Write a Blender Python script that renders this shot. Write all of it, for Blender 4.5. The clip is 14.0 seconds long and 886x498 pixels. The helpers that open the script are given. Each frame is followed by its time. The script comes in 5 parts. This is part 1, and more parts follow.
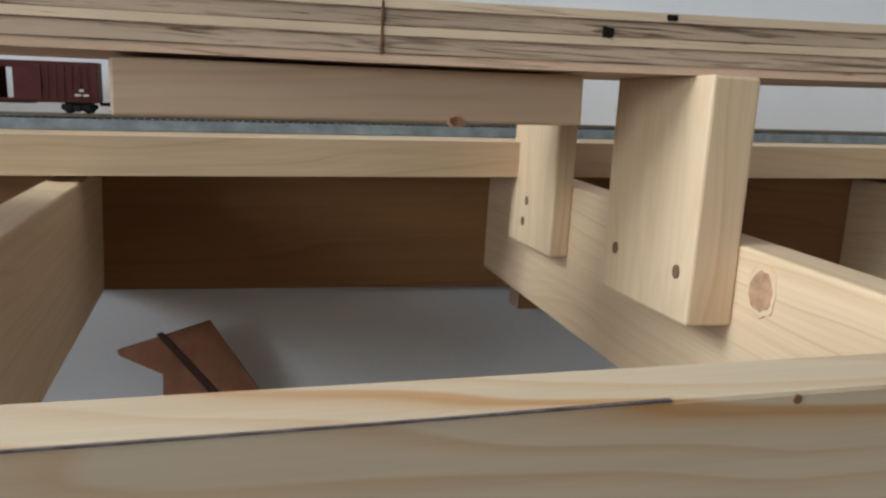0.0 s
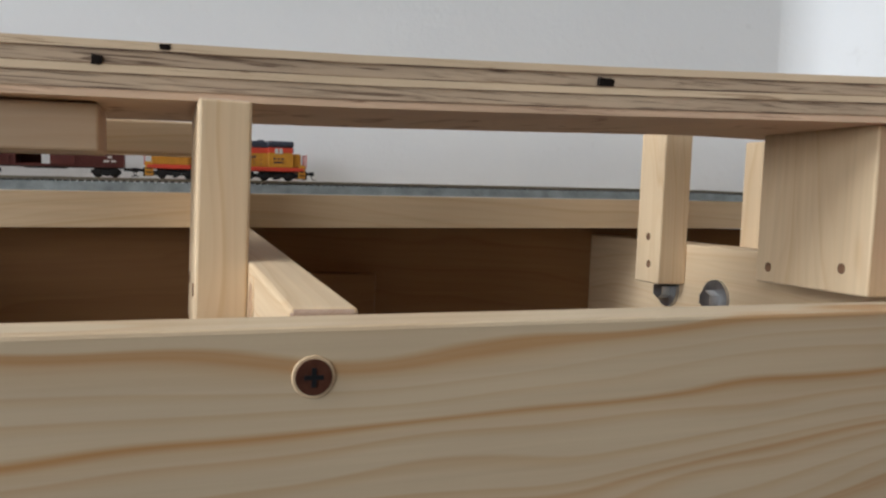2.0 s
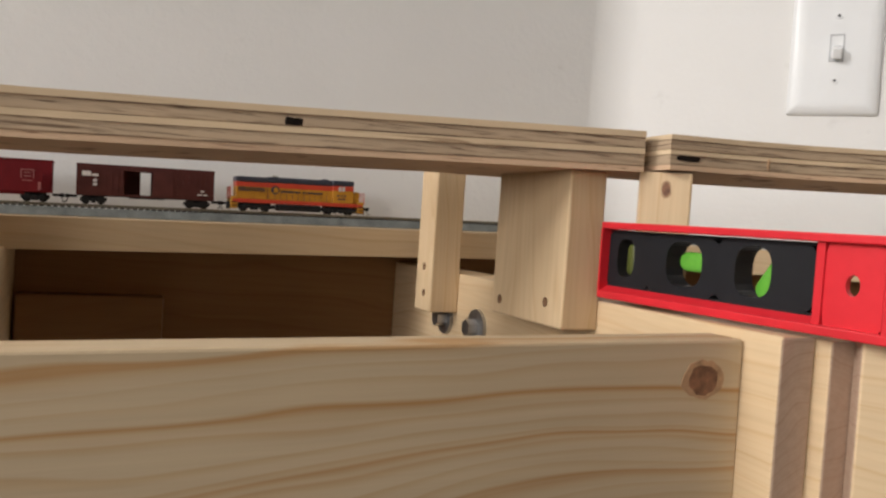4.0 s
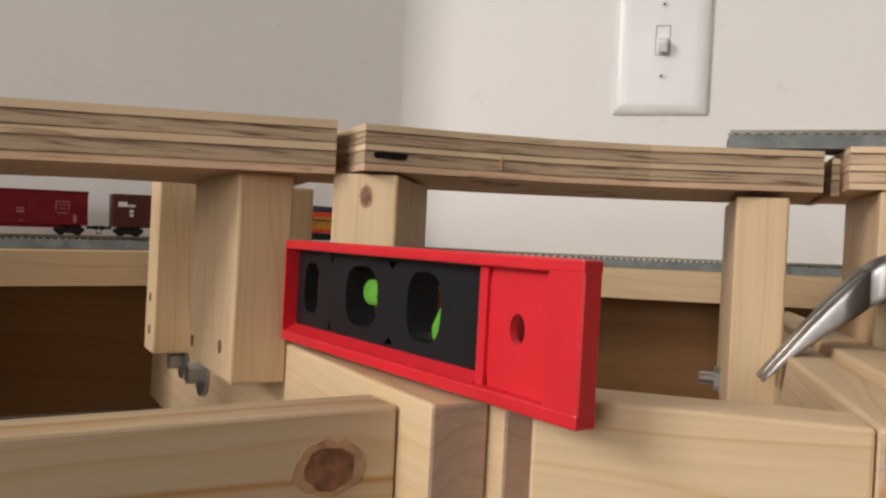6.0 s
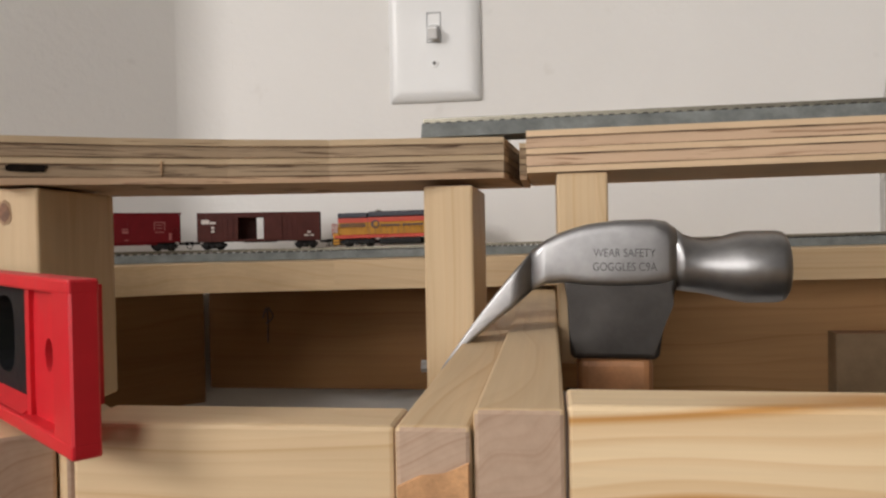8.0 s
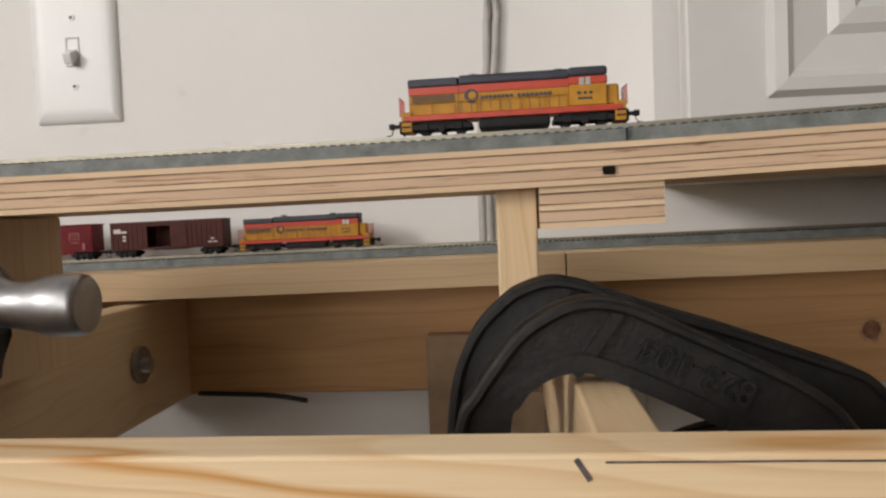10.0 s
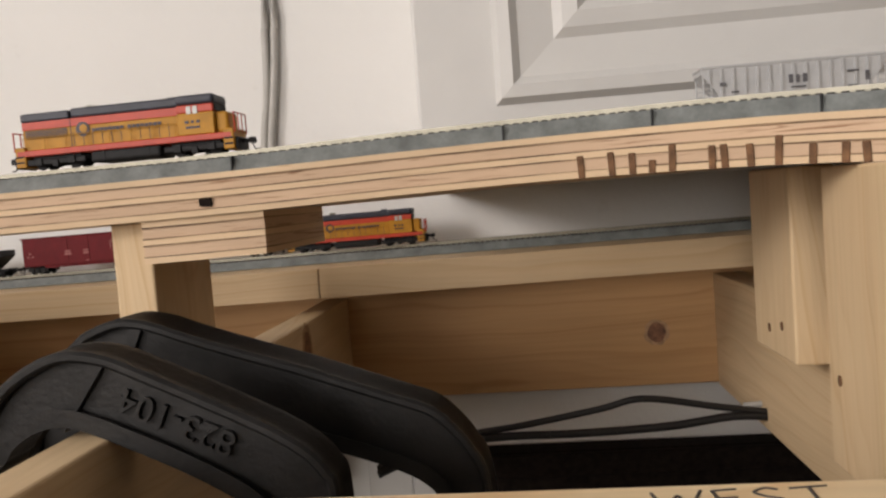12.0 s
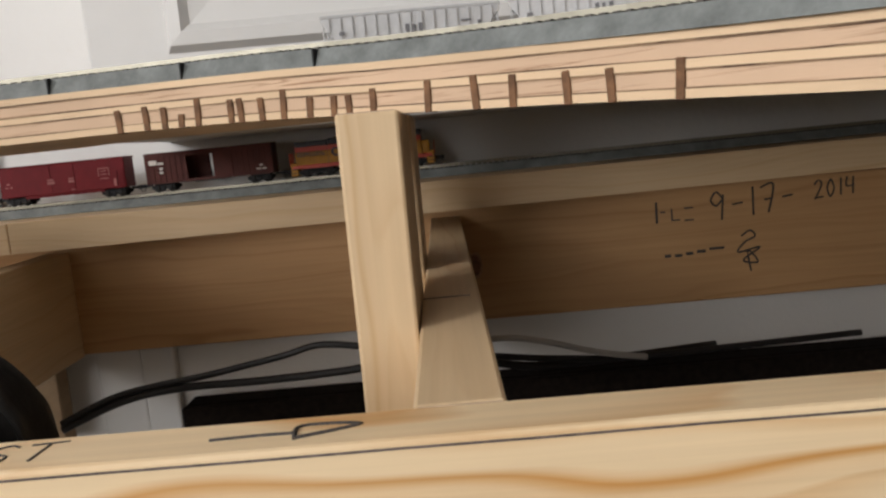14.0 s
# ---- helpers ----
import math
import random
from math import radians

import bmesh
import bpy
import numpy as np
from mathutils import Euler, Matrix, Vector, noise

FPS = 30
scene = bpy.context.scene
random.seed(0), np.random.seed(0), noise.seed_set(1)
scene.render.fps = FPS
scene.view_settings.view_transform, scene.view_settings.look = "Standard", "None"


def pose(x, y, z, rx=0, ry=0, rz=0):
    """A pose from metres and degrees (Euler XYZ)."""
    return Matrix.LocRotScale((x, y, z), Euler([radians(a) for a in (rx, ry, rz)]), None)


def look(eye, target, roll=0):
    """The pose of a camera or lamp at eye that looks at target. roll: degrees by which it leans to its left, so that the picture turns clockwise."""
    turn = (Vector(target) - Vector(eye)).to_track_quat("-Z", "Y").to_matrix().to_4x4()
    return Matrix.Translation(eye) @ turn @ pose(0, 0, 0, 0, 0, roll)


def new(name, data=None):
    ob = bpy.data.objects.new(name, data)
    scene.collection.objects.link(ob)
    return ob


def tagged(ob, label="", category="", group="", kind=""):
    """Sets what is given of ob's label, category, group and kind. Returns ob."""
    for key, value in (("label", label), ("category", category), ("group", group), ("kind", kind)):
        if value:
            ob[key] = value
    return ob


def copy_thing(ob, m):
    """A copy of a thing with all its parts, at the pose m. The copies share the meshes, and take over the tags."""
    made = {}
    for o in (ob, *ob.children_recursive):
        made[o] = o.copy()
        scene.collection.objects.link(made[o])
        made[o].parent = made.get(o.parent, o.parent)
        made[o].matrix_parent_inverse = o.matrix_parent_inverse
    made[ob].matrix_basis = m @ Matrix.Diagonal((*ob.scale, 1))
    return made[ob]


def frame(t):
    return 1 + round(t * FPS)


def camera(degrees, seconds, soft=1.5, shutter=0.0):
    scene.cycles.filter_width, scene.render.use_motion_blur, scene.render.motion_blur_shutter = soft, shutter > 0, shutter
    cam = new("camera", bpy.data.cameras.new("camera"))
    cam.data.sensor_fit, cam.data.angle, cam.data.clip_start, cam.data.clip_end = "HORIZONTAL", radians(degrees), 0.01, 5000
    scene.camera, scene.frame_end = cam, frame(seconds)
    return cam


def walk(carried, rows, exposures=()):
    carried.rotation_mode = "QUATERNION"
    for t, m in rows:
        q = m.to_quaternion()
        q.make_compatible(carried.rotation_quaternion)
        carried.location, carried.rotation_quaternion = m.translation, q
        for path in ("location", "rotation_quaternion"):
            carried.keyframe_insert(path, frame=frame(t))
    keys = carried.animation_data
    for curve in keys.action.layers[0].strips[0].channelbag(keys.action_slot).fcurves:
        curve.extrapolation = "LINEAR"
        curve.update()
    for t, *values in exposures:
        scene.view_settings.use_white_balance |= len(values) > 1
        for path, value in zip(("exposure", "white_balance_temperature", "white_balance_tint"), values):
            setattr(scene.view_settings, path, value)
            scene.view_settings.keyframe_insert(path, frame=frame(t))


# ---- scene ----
cam = camera(58.77, 14.0, soft=2.4)


def aim(x, y, z, pitch, roll, yaw):
    """Camera pose: yaw to the left, pitch up, roll leaning left, in degrees."""
    return pose(x, y, z, 0, 0, yaw) @ pose(0, 0, 0, 90 + pitch) @ pose(0, 0, 0, 0, 0, roll)


# seconds, x, y, z, pitch, roll, yaw
PATH = [
    (0, -0.0390, 0.0607, 0.0311, -10.55, 3.32, 28.58),
    (0.2, -0.0174, 0.0724, 0.0234, -9.76, 2.51, 28.85),
    (0.5, 0.0112, 0.0991, 0.0197, -8.67, 1.90, 28.83),
    (1, 0.0545, 0.1063, 0.0101, -6.13, 1.95, 27.32),
    (1.5, 0.0901, 0.1183, 0.0051, -4.22, 2.13, 26.51),
    (2, 0.1188, 0.1281, 0.0109, -3.45, 2.39, 25.33),
    (2.5, 0.1518, 0.1290, 0.0152, -3.14, 2.87, 24.28),
    (3, 0.1814, 0.1387, 0.0150, -2.85, 3.06, 23.23),
    (3.2, 0.1894, 0.1447, 0.0142, -2.57, 3.05, 22.59),
    (5.3, 0.2930, 0.2218, 0.0397, -0.31, 5.11, 18.55),
    (5.5, 0.2982, 0.2463, 0.0371, -0.04, 4.77, 18.09),
    (5.7, 0.3010, 0.2720, 0.0240, 0.24, 4.0, 17.30),
    (6, 0.3056, 0.2898, 0.0315, -0.20, 2.91, 15.38),
    (6.5, 0.3072, 0.3020, 0.0358, 0.06, 1.26, 13.41),
    (7, 0.3272, 0.3140, 0.0357, 0.15, 0.87, 12.17),
    (7.5, 0.3530, 0.3204, 0.0310, -0.24, -0.05, 9.94),
    (8, 0.3941, 0.3157, 0.0382, -0.97, -1.09, 7.81),
    (8.3, 0.4256, 0.3246, 0.0358, -0.16, -2.15, 6.09),
    (8.5, 0.4633, 0.3109, 0.0405, -0.91, -1.12, 6.35),
    (8.9, 0.5223, 0.2926, 0.0481, -1.27, -1.58, 5.46),
    (9, 0.5350, 0.2891, 0.0523, -1.34, -1.61, 5.20),
    (9.2, 0.5661, 0.2886, 0.0618, -1.58, -1.90, 4.62),
    (11.3, 0.7923, 0.3329, 0.0508, -3.21, -3.14, 6.08),
    (11.5, 0.8066, 0.3326, 0.0536, -3.37, -3.48, 5.90),
    (11.6, 0.8191, 0.3320, 0.0560, -3.61, -3.53, 5.88),
    (12, 0.8648, 0.3297, 0.0680, -3.46, -4.31, 5.81),
    (12.2, 0.8844, 0.3300, 0.0766, -3.42, -4.85, 5.94),
    (12.5, 0.8962, 0.3451, 0.0820, -4.18, -5.40, 5.70),
    (12.8, 0.8989, 0.3467, 0.0760, -5.56, -5.05, 4.85),
    (13, 0.9026, 0.3498, 0.0849, -6.40, -4.49, 4.14),
    (13.2, 0.9216, 0.3470, 0.0850, -7.04, -3.7, 3.04),
    (13.5, 0.9601, 0.3479, 0.0643, -7.46, -3.94, 1.36),
    (14, 1.0232, 0.3343, 0.0604, -8.15, -5.11, 0.45),
]
# stops of the camera's own exposure
EXPOSURES = [(0.0, -0.22, 5500, 7), (1.8, -0.14, 5650, 8), (3.2, -0.18, 6300, 11), (6.0, -0.42, 6750, 14), (9.2, -0.5, 6700, 13), (11.3, -0.3, 6800, 14), (13.0, -0.25, 7000, 16), (14.0, -0.16, 6450, 12)]
walk(cam, [(r[0], aim(*r[1:])) for r in PATH], exposures=EXPOSURES)

# ---------------------------------------------------------------- light
world = bpy.data.worlds.new("sky")
scene.world = world
world.use_nodes = True
_sky = world.node_tree.nodes.new("ShaderNodeTexSky")
_sky.sky_type, _sky.sun_disc = "NISHITA", False
_sky.sun_elevation, _sky.sun_rotation = radians(38), radians(120)
_bg = world.node_tree.nodes["Background"]
_bg.inputs["Strength"].default_value = 0.12
world.node_tree.links.new(_sky.outputs["Color"], _bg.inputs["Color"])
scene.view_settings.exposure = 0.0


def window_light(m, sx, sy, watts, colour):
    lamp = bpy.data.lights.new("window_daylight", "AREA")
    lamp.shape, lamp.size, lamp.size_y = "RECTANGLE", sx, sy
    lamp.energy, lamp.color = watts, colour
    ob = new("window_daylight", lamp)
    ob.matrix_world = m
    return ob


# room: the two walls behind the bench meet at (0.09, 0.98)
FLOOR, CEIL = -0.95, 1.5
X1, Y0, Y1, NW = 4.2, -3.8, 0.980, 0.629
S2 = math.sqrt(0.5)
S_END = -1.35
X0 = (S_END - NW) * S2
WIN_W = (-1.95, -0.62, 0.66, 1.42)
WIN_S = (-1.30, 0.40, 0.0, 1.40)
window_light(look((X0 - 0.02, -1.285, 1.04), (X0 + 1, -1.285, 0.80)), 1.3, 0.74, 82, (1.0, 0.985, 0.96))
window_light(look((-0.45, Y0 - 0.02, 0.70), (-0.40, Y0 + 1, 0.62)), 1.65, 1.36, 84, (1.0, 0.975, 0.94))

# ---------------------------------------------------------------- materials
def mat(name, rough=0.5, metal=0.0, spec=0.5):
    m = bpy.data.materials.new(name)
    m.use_nodes = True
    b = m.node_tree.nodes["Principled BSDF"]
    b.inputs["Roughness"].default_value, b.inputs["Metallic"].default_value = rough, metal
    b.inputs["Specular IOR Level"].default_value = spec
    return m, m.node_tree.nodes, m.node_tree.links, b


def rgba(c):
    return (c[0], c[1], c[2], 1.0)


def coords(n, l, scale, kind="Object", wander=False):
    tc, mp = n.new("ShaderNodeTexCoord"), n.new("ShaderNodeMapping")
    mp.inputs["Scale"].default_value = scale
    l.new(tc.outputs[kind], mp.inputs["Vector"])
    if wander:
        oi, ad = n.new("ShaderNodeObjectInfo"), n.new("ShaderNodeVectorMath")
        sc = n.new("ShaderNodeVectorMath")
        sc.operation = "SCALE"
        sc.inputs["Scale"].default_value = 37.0
        cb = n.new("ShaderNodeCombineXYZ")
        for k in "XYZ":
            l.new(oi.outputs["Random"], cb.inputs[k])
        l.new(cb.outputs[0], sc.inputs[0])
        l.new(mp.outputs[0], ad.inputs[0])
        l.new(sc.outputs[0], ad.inputs[1])
        return ad.outputs[0]
    return mp.outputs[0]


def noise_tex(n, l, vec, scale, detail=4.0, rough=0.55, distort=0.0):
    t = n.new("ShaderNodeTexNoise")
    t.inputs["Scale"].default_value, t.inputs["Detail"].default_value = scale, detail
    t.inputs["Roughness"].default_value, t.inputs["Distortion"].default_value = rough, distort
    l.new(vec, t.inputs["Vector"])
    return t.outputs["Fac"]


def ramp(n, l, fac, stops):
    r = n.new("ShaderNodeValToRGB")
    while len(r.color_ramp.elements) < len(stops):
        r.color_ramp.elements.new(0.5)
    for e, (p, c) in zip(r.color_ramp.elements, stops):
        e.position, e.color = p, rgba(c)
    l.new(fac, r.inputs["Fac"])
    return r.outputs["Color"]


def mix(n, l, fac, a, b, blend="MIX"):
    m = n.new("ShaderNodeMix")
    m.data_type, m.blend_type = "RGBA", blend
    if isinstance(fac, float):
        m.inputs["Factor"].default_value = fac
    else:
        l.new(fac, m.inputs["Factor"])
    for k, v in (("A", a), ("B", b)):
        sock = [i for i in m.inputs if i.name == k and i.type == "RGBA"][0]
        if isinstance(v, tuple):
            sock.default_value = rgba(v)
        else:
            l.new(v, sock)
    return [o for o in m.outputs if o.type == "RGBA"][0]


def bump(n, l, b, fac, strength, dist):
    k = n.new("ShaderNodeBump")
    k.inputs["Strength"].default_value, k.inputs["Distance"].default_value = strength, dist
    l.new(fac, k.inputs["Height"])
    l.new(k.outputs[0], b.inputs["Normal"])


def pine(name, light, dark, rings=1.0, rough=0.55, streak=0.6):
    """Sawn pine: thin wavy growth lines along the board's own x, fine fibres, faint blotches."""
    m, n, l, b = mat(name, rough, 0.0, 0.35)
    tc, sp = n.new("ShaderNodeTexCoord"), n.new("ShaderNodeSeparateXYZ")
    l.new(tc.outputs["Object"], sp.inputs[0])
    wave = noise_tex(n, l, coords(n, l, (2.2, 11.0, 11.0), wander=True), 1.0, 3.0, 0.5)

    def math2(op, a, c):
        k = n.new("ShaderNodeMath")
        k.operation = op
        for i, s in enumerate((a, c)):
            if isinstance(s, float):
                k.inputs[i].default_value = s
            else:
                l.new(s, k.inputs[i])
        return k.outputs[0]
    height = math2("ADD", math2("MULTIPLY", sp.outputs["Z"], 62.0 * rings), math2("MULTIPLY", sp.outputs["Y"], 14.0 * rings))
    fr = math2("FRACT", math2("ADD", math2("ADD", height, math2("MULTIPLY", wave, 6.0 * rings)), 10.0), 0.0)
    ring = ramp(n, l, fr, [(0.0, (0.06, 0.06, 0.06)), (0.60, (0.0, 0.0, 0.0)), (0.86, (0.28, 0.28, 0.28)), (0.955, (1.0, 1.0, 1.0)), (1.0, (0.06, 0.06, 0.06))])
    fade = noise_tex(n, l, coords(n, l, (3.0, 20.0, 20.0), wander=True), 1.0, 2.0)
    fibre = noise_tex(n, l, coords(n, l, (6.0, 260.0, 260.0), wander=True), 1.0, 5.0, 0.65)
    blot = noise_tex(n, l, coords(n, l, (5.0, 14.0, 14.0), wander=True), 1.0, 3.0, 0.6)
    fr2 = math2("FRACT", math2("ADD", math2("MULTIPLY", math2("ADD", height, math2("MULTIPLY", wave, 6.0 * rings)), 3.3), 40.0), 0.0)
    thin = ramp(n, l, fr2, [(0.0, (0.0, 0.0, 0.0)), (0.5, (0.05, 0.05, 0.05)), (0.9, (0.42, 0.42, 0.42)), (1.0, (0.05, 0.05, 0.05))])
    fade2 = noise_tex(n, l, coords(n, l, (5.0, 30.0, 30.0), wander=True), 1.0, 2.0)
    both = math2("ADD", math2("MULTIPLY", ring, fade), math2("MULTIPLY", thin, fade2))
    soft = math2("MULTIPLY", both, streak * 1.7)
    c = mix(n, l, soft, light, dark)
    fib = ramp(n, l, fibre, [(0.3, (0.90, 0.885, 0.86)), (0.7, (1.04, 1.035, 1.02))])
    c = mix(n, l, 0.8, c, fib, "MULTIPLY")
    bl = ramp(n, l, blot, [(0.3, (0.88, 0.86, 0.83)), (0.65, (1.03, 1.02, 1.0))])
    c = mix(n, l, 0.8, c, bl, "MULTIPLY")
    l.new(c, b.inputs["Base Color"])
    bump(n, l, b, fibre, 0.10, 0.0006)
    return m


PINE = pine("pine_board", (0.56, 0.45, 0.305), (0.44, 0.24, 0.09), 0.72, 0.55, 0.95)
# warm pine of the right rail, lightened to stand in for stronger light
PINE_WARM_LIT = pine("lit_warm_pine", (0.86, 0.685, 0.45), (0.62, 0.32, 0.10), 0.62, 0.5, 0.95)
PINE_PALE = pine("pale_pine", (0.665, 0.505, 0.320), (0.49, 0.285, 0.12), 1.2, 0.55, 0.36)
# browner pine for the right back panel
PINE_BACK = pine("brown_pine", (0.54, 0.325, 0.155), (0.36, 0.18, 0.065), 0.6, 0.6, 0.45)
# back boards of left and corner modules: under-deck shade mixed into the colour
PINE_SHADE = pine("shaded_back_pine", (0.30, 0.155, 0.06), (0.20, 0.09, 0.03), 0.6, 0.6, 0.4)
# cleat pine, darkened in place of the shade at the far left
PINE_CLEAT_SHADE = pine("shaded_cleat_pine", (0.47, 0.345, 0.225), (0.34, 0.20, 0.09), 0.6, 0.6, 0.5)
PINE_END = pine("pine_end_grain", (0.50, 0.365, 0.275), (0.35, 0.21, 0.14), 2.0, 0.7, 0.4)


def end_veneer(name, light, dark, lo=0.34, hi=0.50):
    """Sawn veneer edge: short, slightly slanting dark strokes of open pores."""
    m, n, l, b = mat(name, 0.75, 0.0, 0.25)
    v = coords(n, l, (26.0, 26.0, 620.0), wander=True)
    f = noise_tex(n, l, v, 1.0, 3.0, 0.6, 0.9)
    c = ramp(n, l, f, [(lo, dark), (0.4 * lo + 0.6 * hi, tuple(0.7 * a + 0.3 * d for a, d in zip(light, dark))), (hi, light)])
    v2 = coords(n, l, (9.0, 9.0, 9.0), wander=True)
    g = noise_tex(n, l, v2, 1.0, 3.0)
    c = mix(n, l, 0.7, c, ramp(n, l, g, [(0.3, (0.78, 0.76, 0.74)), (0.65, (1.05, 1.04, 1.02))]), "MULTIPLY")
    l.new(c, b.inputs["Base Color"])
    bump(n, l, b, f, 0.35, 0.0006)
    return m


VENEER_D = end_veneer("cross_cut_veneer", (0.47, 0.355, 0.24), (0.16, 0.105, 0.068), 0.33, 0.50)
VENEER_L = end_veneer("light_veneer", (0.63, 0.49, 0.325), (0.30, 0.20, 0.12), 0.25, 0.40)
VENEER_R = end_veneer("reddish_veneer", (0.60, 0.42, 0.28), (0.24, 0.13, 0.08), 0.29, 0.43)
WARM_L = end_veneer("warm_light_veneer", (0.72, 0.54, 0.36), (0.46, 0.28, 0.16), 0.22, 0.36)
WARM_D = end_veneer("warm_pink_veneer", (0.62, 0.445, 0.31), (0.34, 0.20, 0.12), 0.30, 0.45)
GLUE = end_veneer("dark_glue_line", (0.30, 0.20, 0.12), (0.10, 0.06, 0.04), 0.40, 0.60)


def plain(name, colour, rough=0.5, metal=0.0, grain=60.0, vary=0.12, spec=0.5, bumpy=0.0):
    """Even paint or plastic with faint mottling at two scales."""
    m, n, l, b = mat(name, rough, metal, spec)
    a = noise_tex(n, l, coords(n, l, (grain, grain, grain), wander=True), 1.0, 4.0)
    a2 = noise_tex(n, l, coords(n, l, (grain * 7, grain * 7, grain * 7)), 1.0, 3.0)
    lo, hi = tuple(c * (1 - vary) for c in colour), tuple(min(1, c * (1 + vary)) for c in colour)
    c = ramp(n, l, a, [(0.3, lo), (0.7, hi)])
    c = mix(n, l, 0.5, c, ramp(n, l, a2, [(0.3, (1 - vary, 1 - vary, 1 - vary)), (0.7, (1, 1, 1))]), "MULTIPLY")
    l.new(c, b.inputs["Base Color"])
    rr = n.new("ShaderNodeMapRange")
    rr.inputs["To Min"].default_value, rr.inputs["To Max"].default_value = rough * 0.85, min(1, rough * 1.15)
    l.new(a2, rr.inputs["Value"])
    l.new(rr.outputs[0], b.inputs["Roughness"])
    if bumpy:
        bump(n, l, b, a2, bumpy, 0.0008)
    return m


def wall_paint(name, colour):
    """Rolled off-white wall paint with orange-peel texture and soft scuffs."""
    m, n, l, b = mat(name, 0.6, 0.0, 0.3)
    v = coords(n, l, (1, 1, 1))
    big = noise_tex(n, l, v, 5.0, 4.0)
    peel = noise_tex(n, l, v, 190.0, 3.0, 0.6)
    spots = noise_tex(n, l, v, 38.0, 2.0)
    c = ramp(n, l, big, [(0.3, tuple(0.95 * x for x in colour)), (0.7, colour)])
    c = mix(n, l, 0.9, c, ramp(n, l, spots, [(0.2, (0.9, 0.89, 0.88)), (0.3, (1, 1, 1))]), "MULTIPLY")
    l.new(c, b.inputs["Base Color"])
    ad = n.new("ShaderNodeMath")
    ad.operation = "ADD"
    l.new(peel, ad.inputs[0])
    l.new(spots, ad.inputs[1])
    bump(n, l, b, ad.outputs[0], 0.25, 0.0015)
    return m


WALL = wall_paint("white_wall_paint", (0.75, 0.742, 0.722))
PANELLING = wall_paint("tan_wall_paint", (0.24, 0.21, 0.175))
CABINET = plain("white_cabinet_paint", (0.60, 0.595, 0.58), 0.45, 0.0, 12, 0.03)
CEILING = plain("ceiling_paint", (0.62, 0.61, 0.59), 0.8, 0.0, 4, 0.03)
CARPET = plain("grey_carpet", (0.07, 0.062, 0.055), 0.95, 0.0, 25, 0.3, 0.2, 0.6)
PLATE = plain("white_plastic", (0.72, 0.73, 0.73), 0.34, 0.0, 20, 0.02)
BED = plain("grey_roadbed_plastic", (0.17, 0.185, 0.18), 0.6, 0.0, 90, 0.3, 0.4, 0.3)
TIE = plain("dark_tie_plastic", (0.05, 0.042, 0.036), 0.7, 0.0, 90, 0.2)
RAIL = plain("nickel_silver_rail", (0.28, 0.265, 0.215), 0.45, 1.0, 90, 0.1)
STEEL = plain("forged_steel", (0.36, 0.36, 0.365), 0.40, 1.0, 45, 0.2, 0.5, 0.04)
STEEL_DARK = plain("dull_forged_steel", (0.075, 0.071, 0.068), 0.48, 1.0, 60, 0.2, 0.5, 0.08)
ZINC = plain("zinc_plated_steel", (0.45, 0.45, 0.45), 0.4, 1.0, 90, 0.25)
SCREW = plain("bronzed_screw", (0.16, 0.06, 0.035), 0.45, 0.7, 200, 0.4)
IRON = plain("black_cast_iron", (0.011, 0.0105, 0.0105), 0.5, 0.0, 60, 0.5, 0.35, 0.3)
BLACK = plain("black_plastic", (0.010, 0.010, 0.011), 0.5, 0.0, 40, 0.3, 0.3)
DARKFACE = plain("charcoal_plastic", (0.009, 0.0095, 0.012), 0.5, 0.0, 50, 0.2, 0.3)
RED = plain("red_plastic", (0.62, 0.018, 0.028), 0.38, 0.0, 30, 0.1)
CABLE = plain("black_cable_rubber", (0.010, 0.009, 0.009), 0.5, 0.0, 60, 0.2)
CORD = plain("grey_cord_vinyl", (0.42, 0.405, 0.38), 0.5, 0.0, 60, 0.1)
CARD = plain("brown_cardboard", (0.30, 0.135, 0.075), 0.8, 0.0, 50, 0.2, 0.3, 0.4)
MDF = plain("brown_hardboard", (0.33, 0.235, 0.145), 0.75, 0.0, 60, 0.15, 0.3, 0.3)
TAPE = plain("dark_tape", (0.06, 0.03, 0.022), 0.4, 0.0, 60, 0.1)
KNOT = plain("pine_knot", (0.22, 0.10, 0.05), 0.6, 0.0, 260, 0.45)
KNOT_RIM = plain("knot_rim_wood", (0.43, 0.26, 0.14), 0.6, 0.0, 200, 0.3)
VOID = plain("dark_core_void", (0.014, 0.010, 0.008), 0.95, 0.0, 200, 0.4, 0.1)
INK = plain("black_marker_ink", (0.06, 0.05, 0.045), 0.7, 0.0, 300, 0.4)
STAMP = plain("stamped_dark_steel", (0.075, 0.075, 0.08), 0.6, 0.0, 300, 0.4)
PENCIL = plain("pencil_graphite", (0.13, 0.10, 0.09), 0.6, 0.0, 300, 0.5)
SAWN = plain("saw_kerf_wood", (0.17, 0.085, 0.04), 0.85, 0.0, 200, 0.4)
HANDLE = plain("hickory_handle", (0.40, 0.19, 0.085), 0.5, 0.0, 80, 0.25)
YELLOW = plain("yellow_loco_paint", (0.47, 0.225, 0.022), 0.5, 0.0, 150, 0.15, 0.3)
VERMILION = plain("vermilion_loco_paint", (0.50, 0.050, 0.022), 0.45, 0.0, 150, 0.12)
NAVY = plain("navy_loco_paint", (0.028, 0.032, 0.048), 0.5, 0.0, 150, 0.2)
NAVY_INK = plain("navy_lettering", (0.045, 0.035, 0.05), 0.5, 0.0, 150, 0.2)
GEAR = plain("black_running_gear", (0.012, 0.012, 0.013), 0.6, 0.0, 150, 0.3, 0.25)
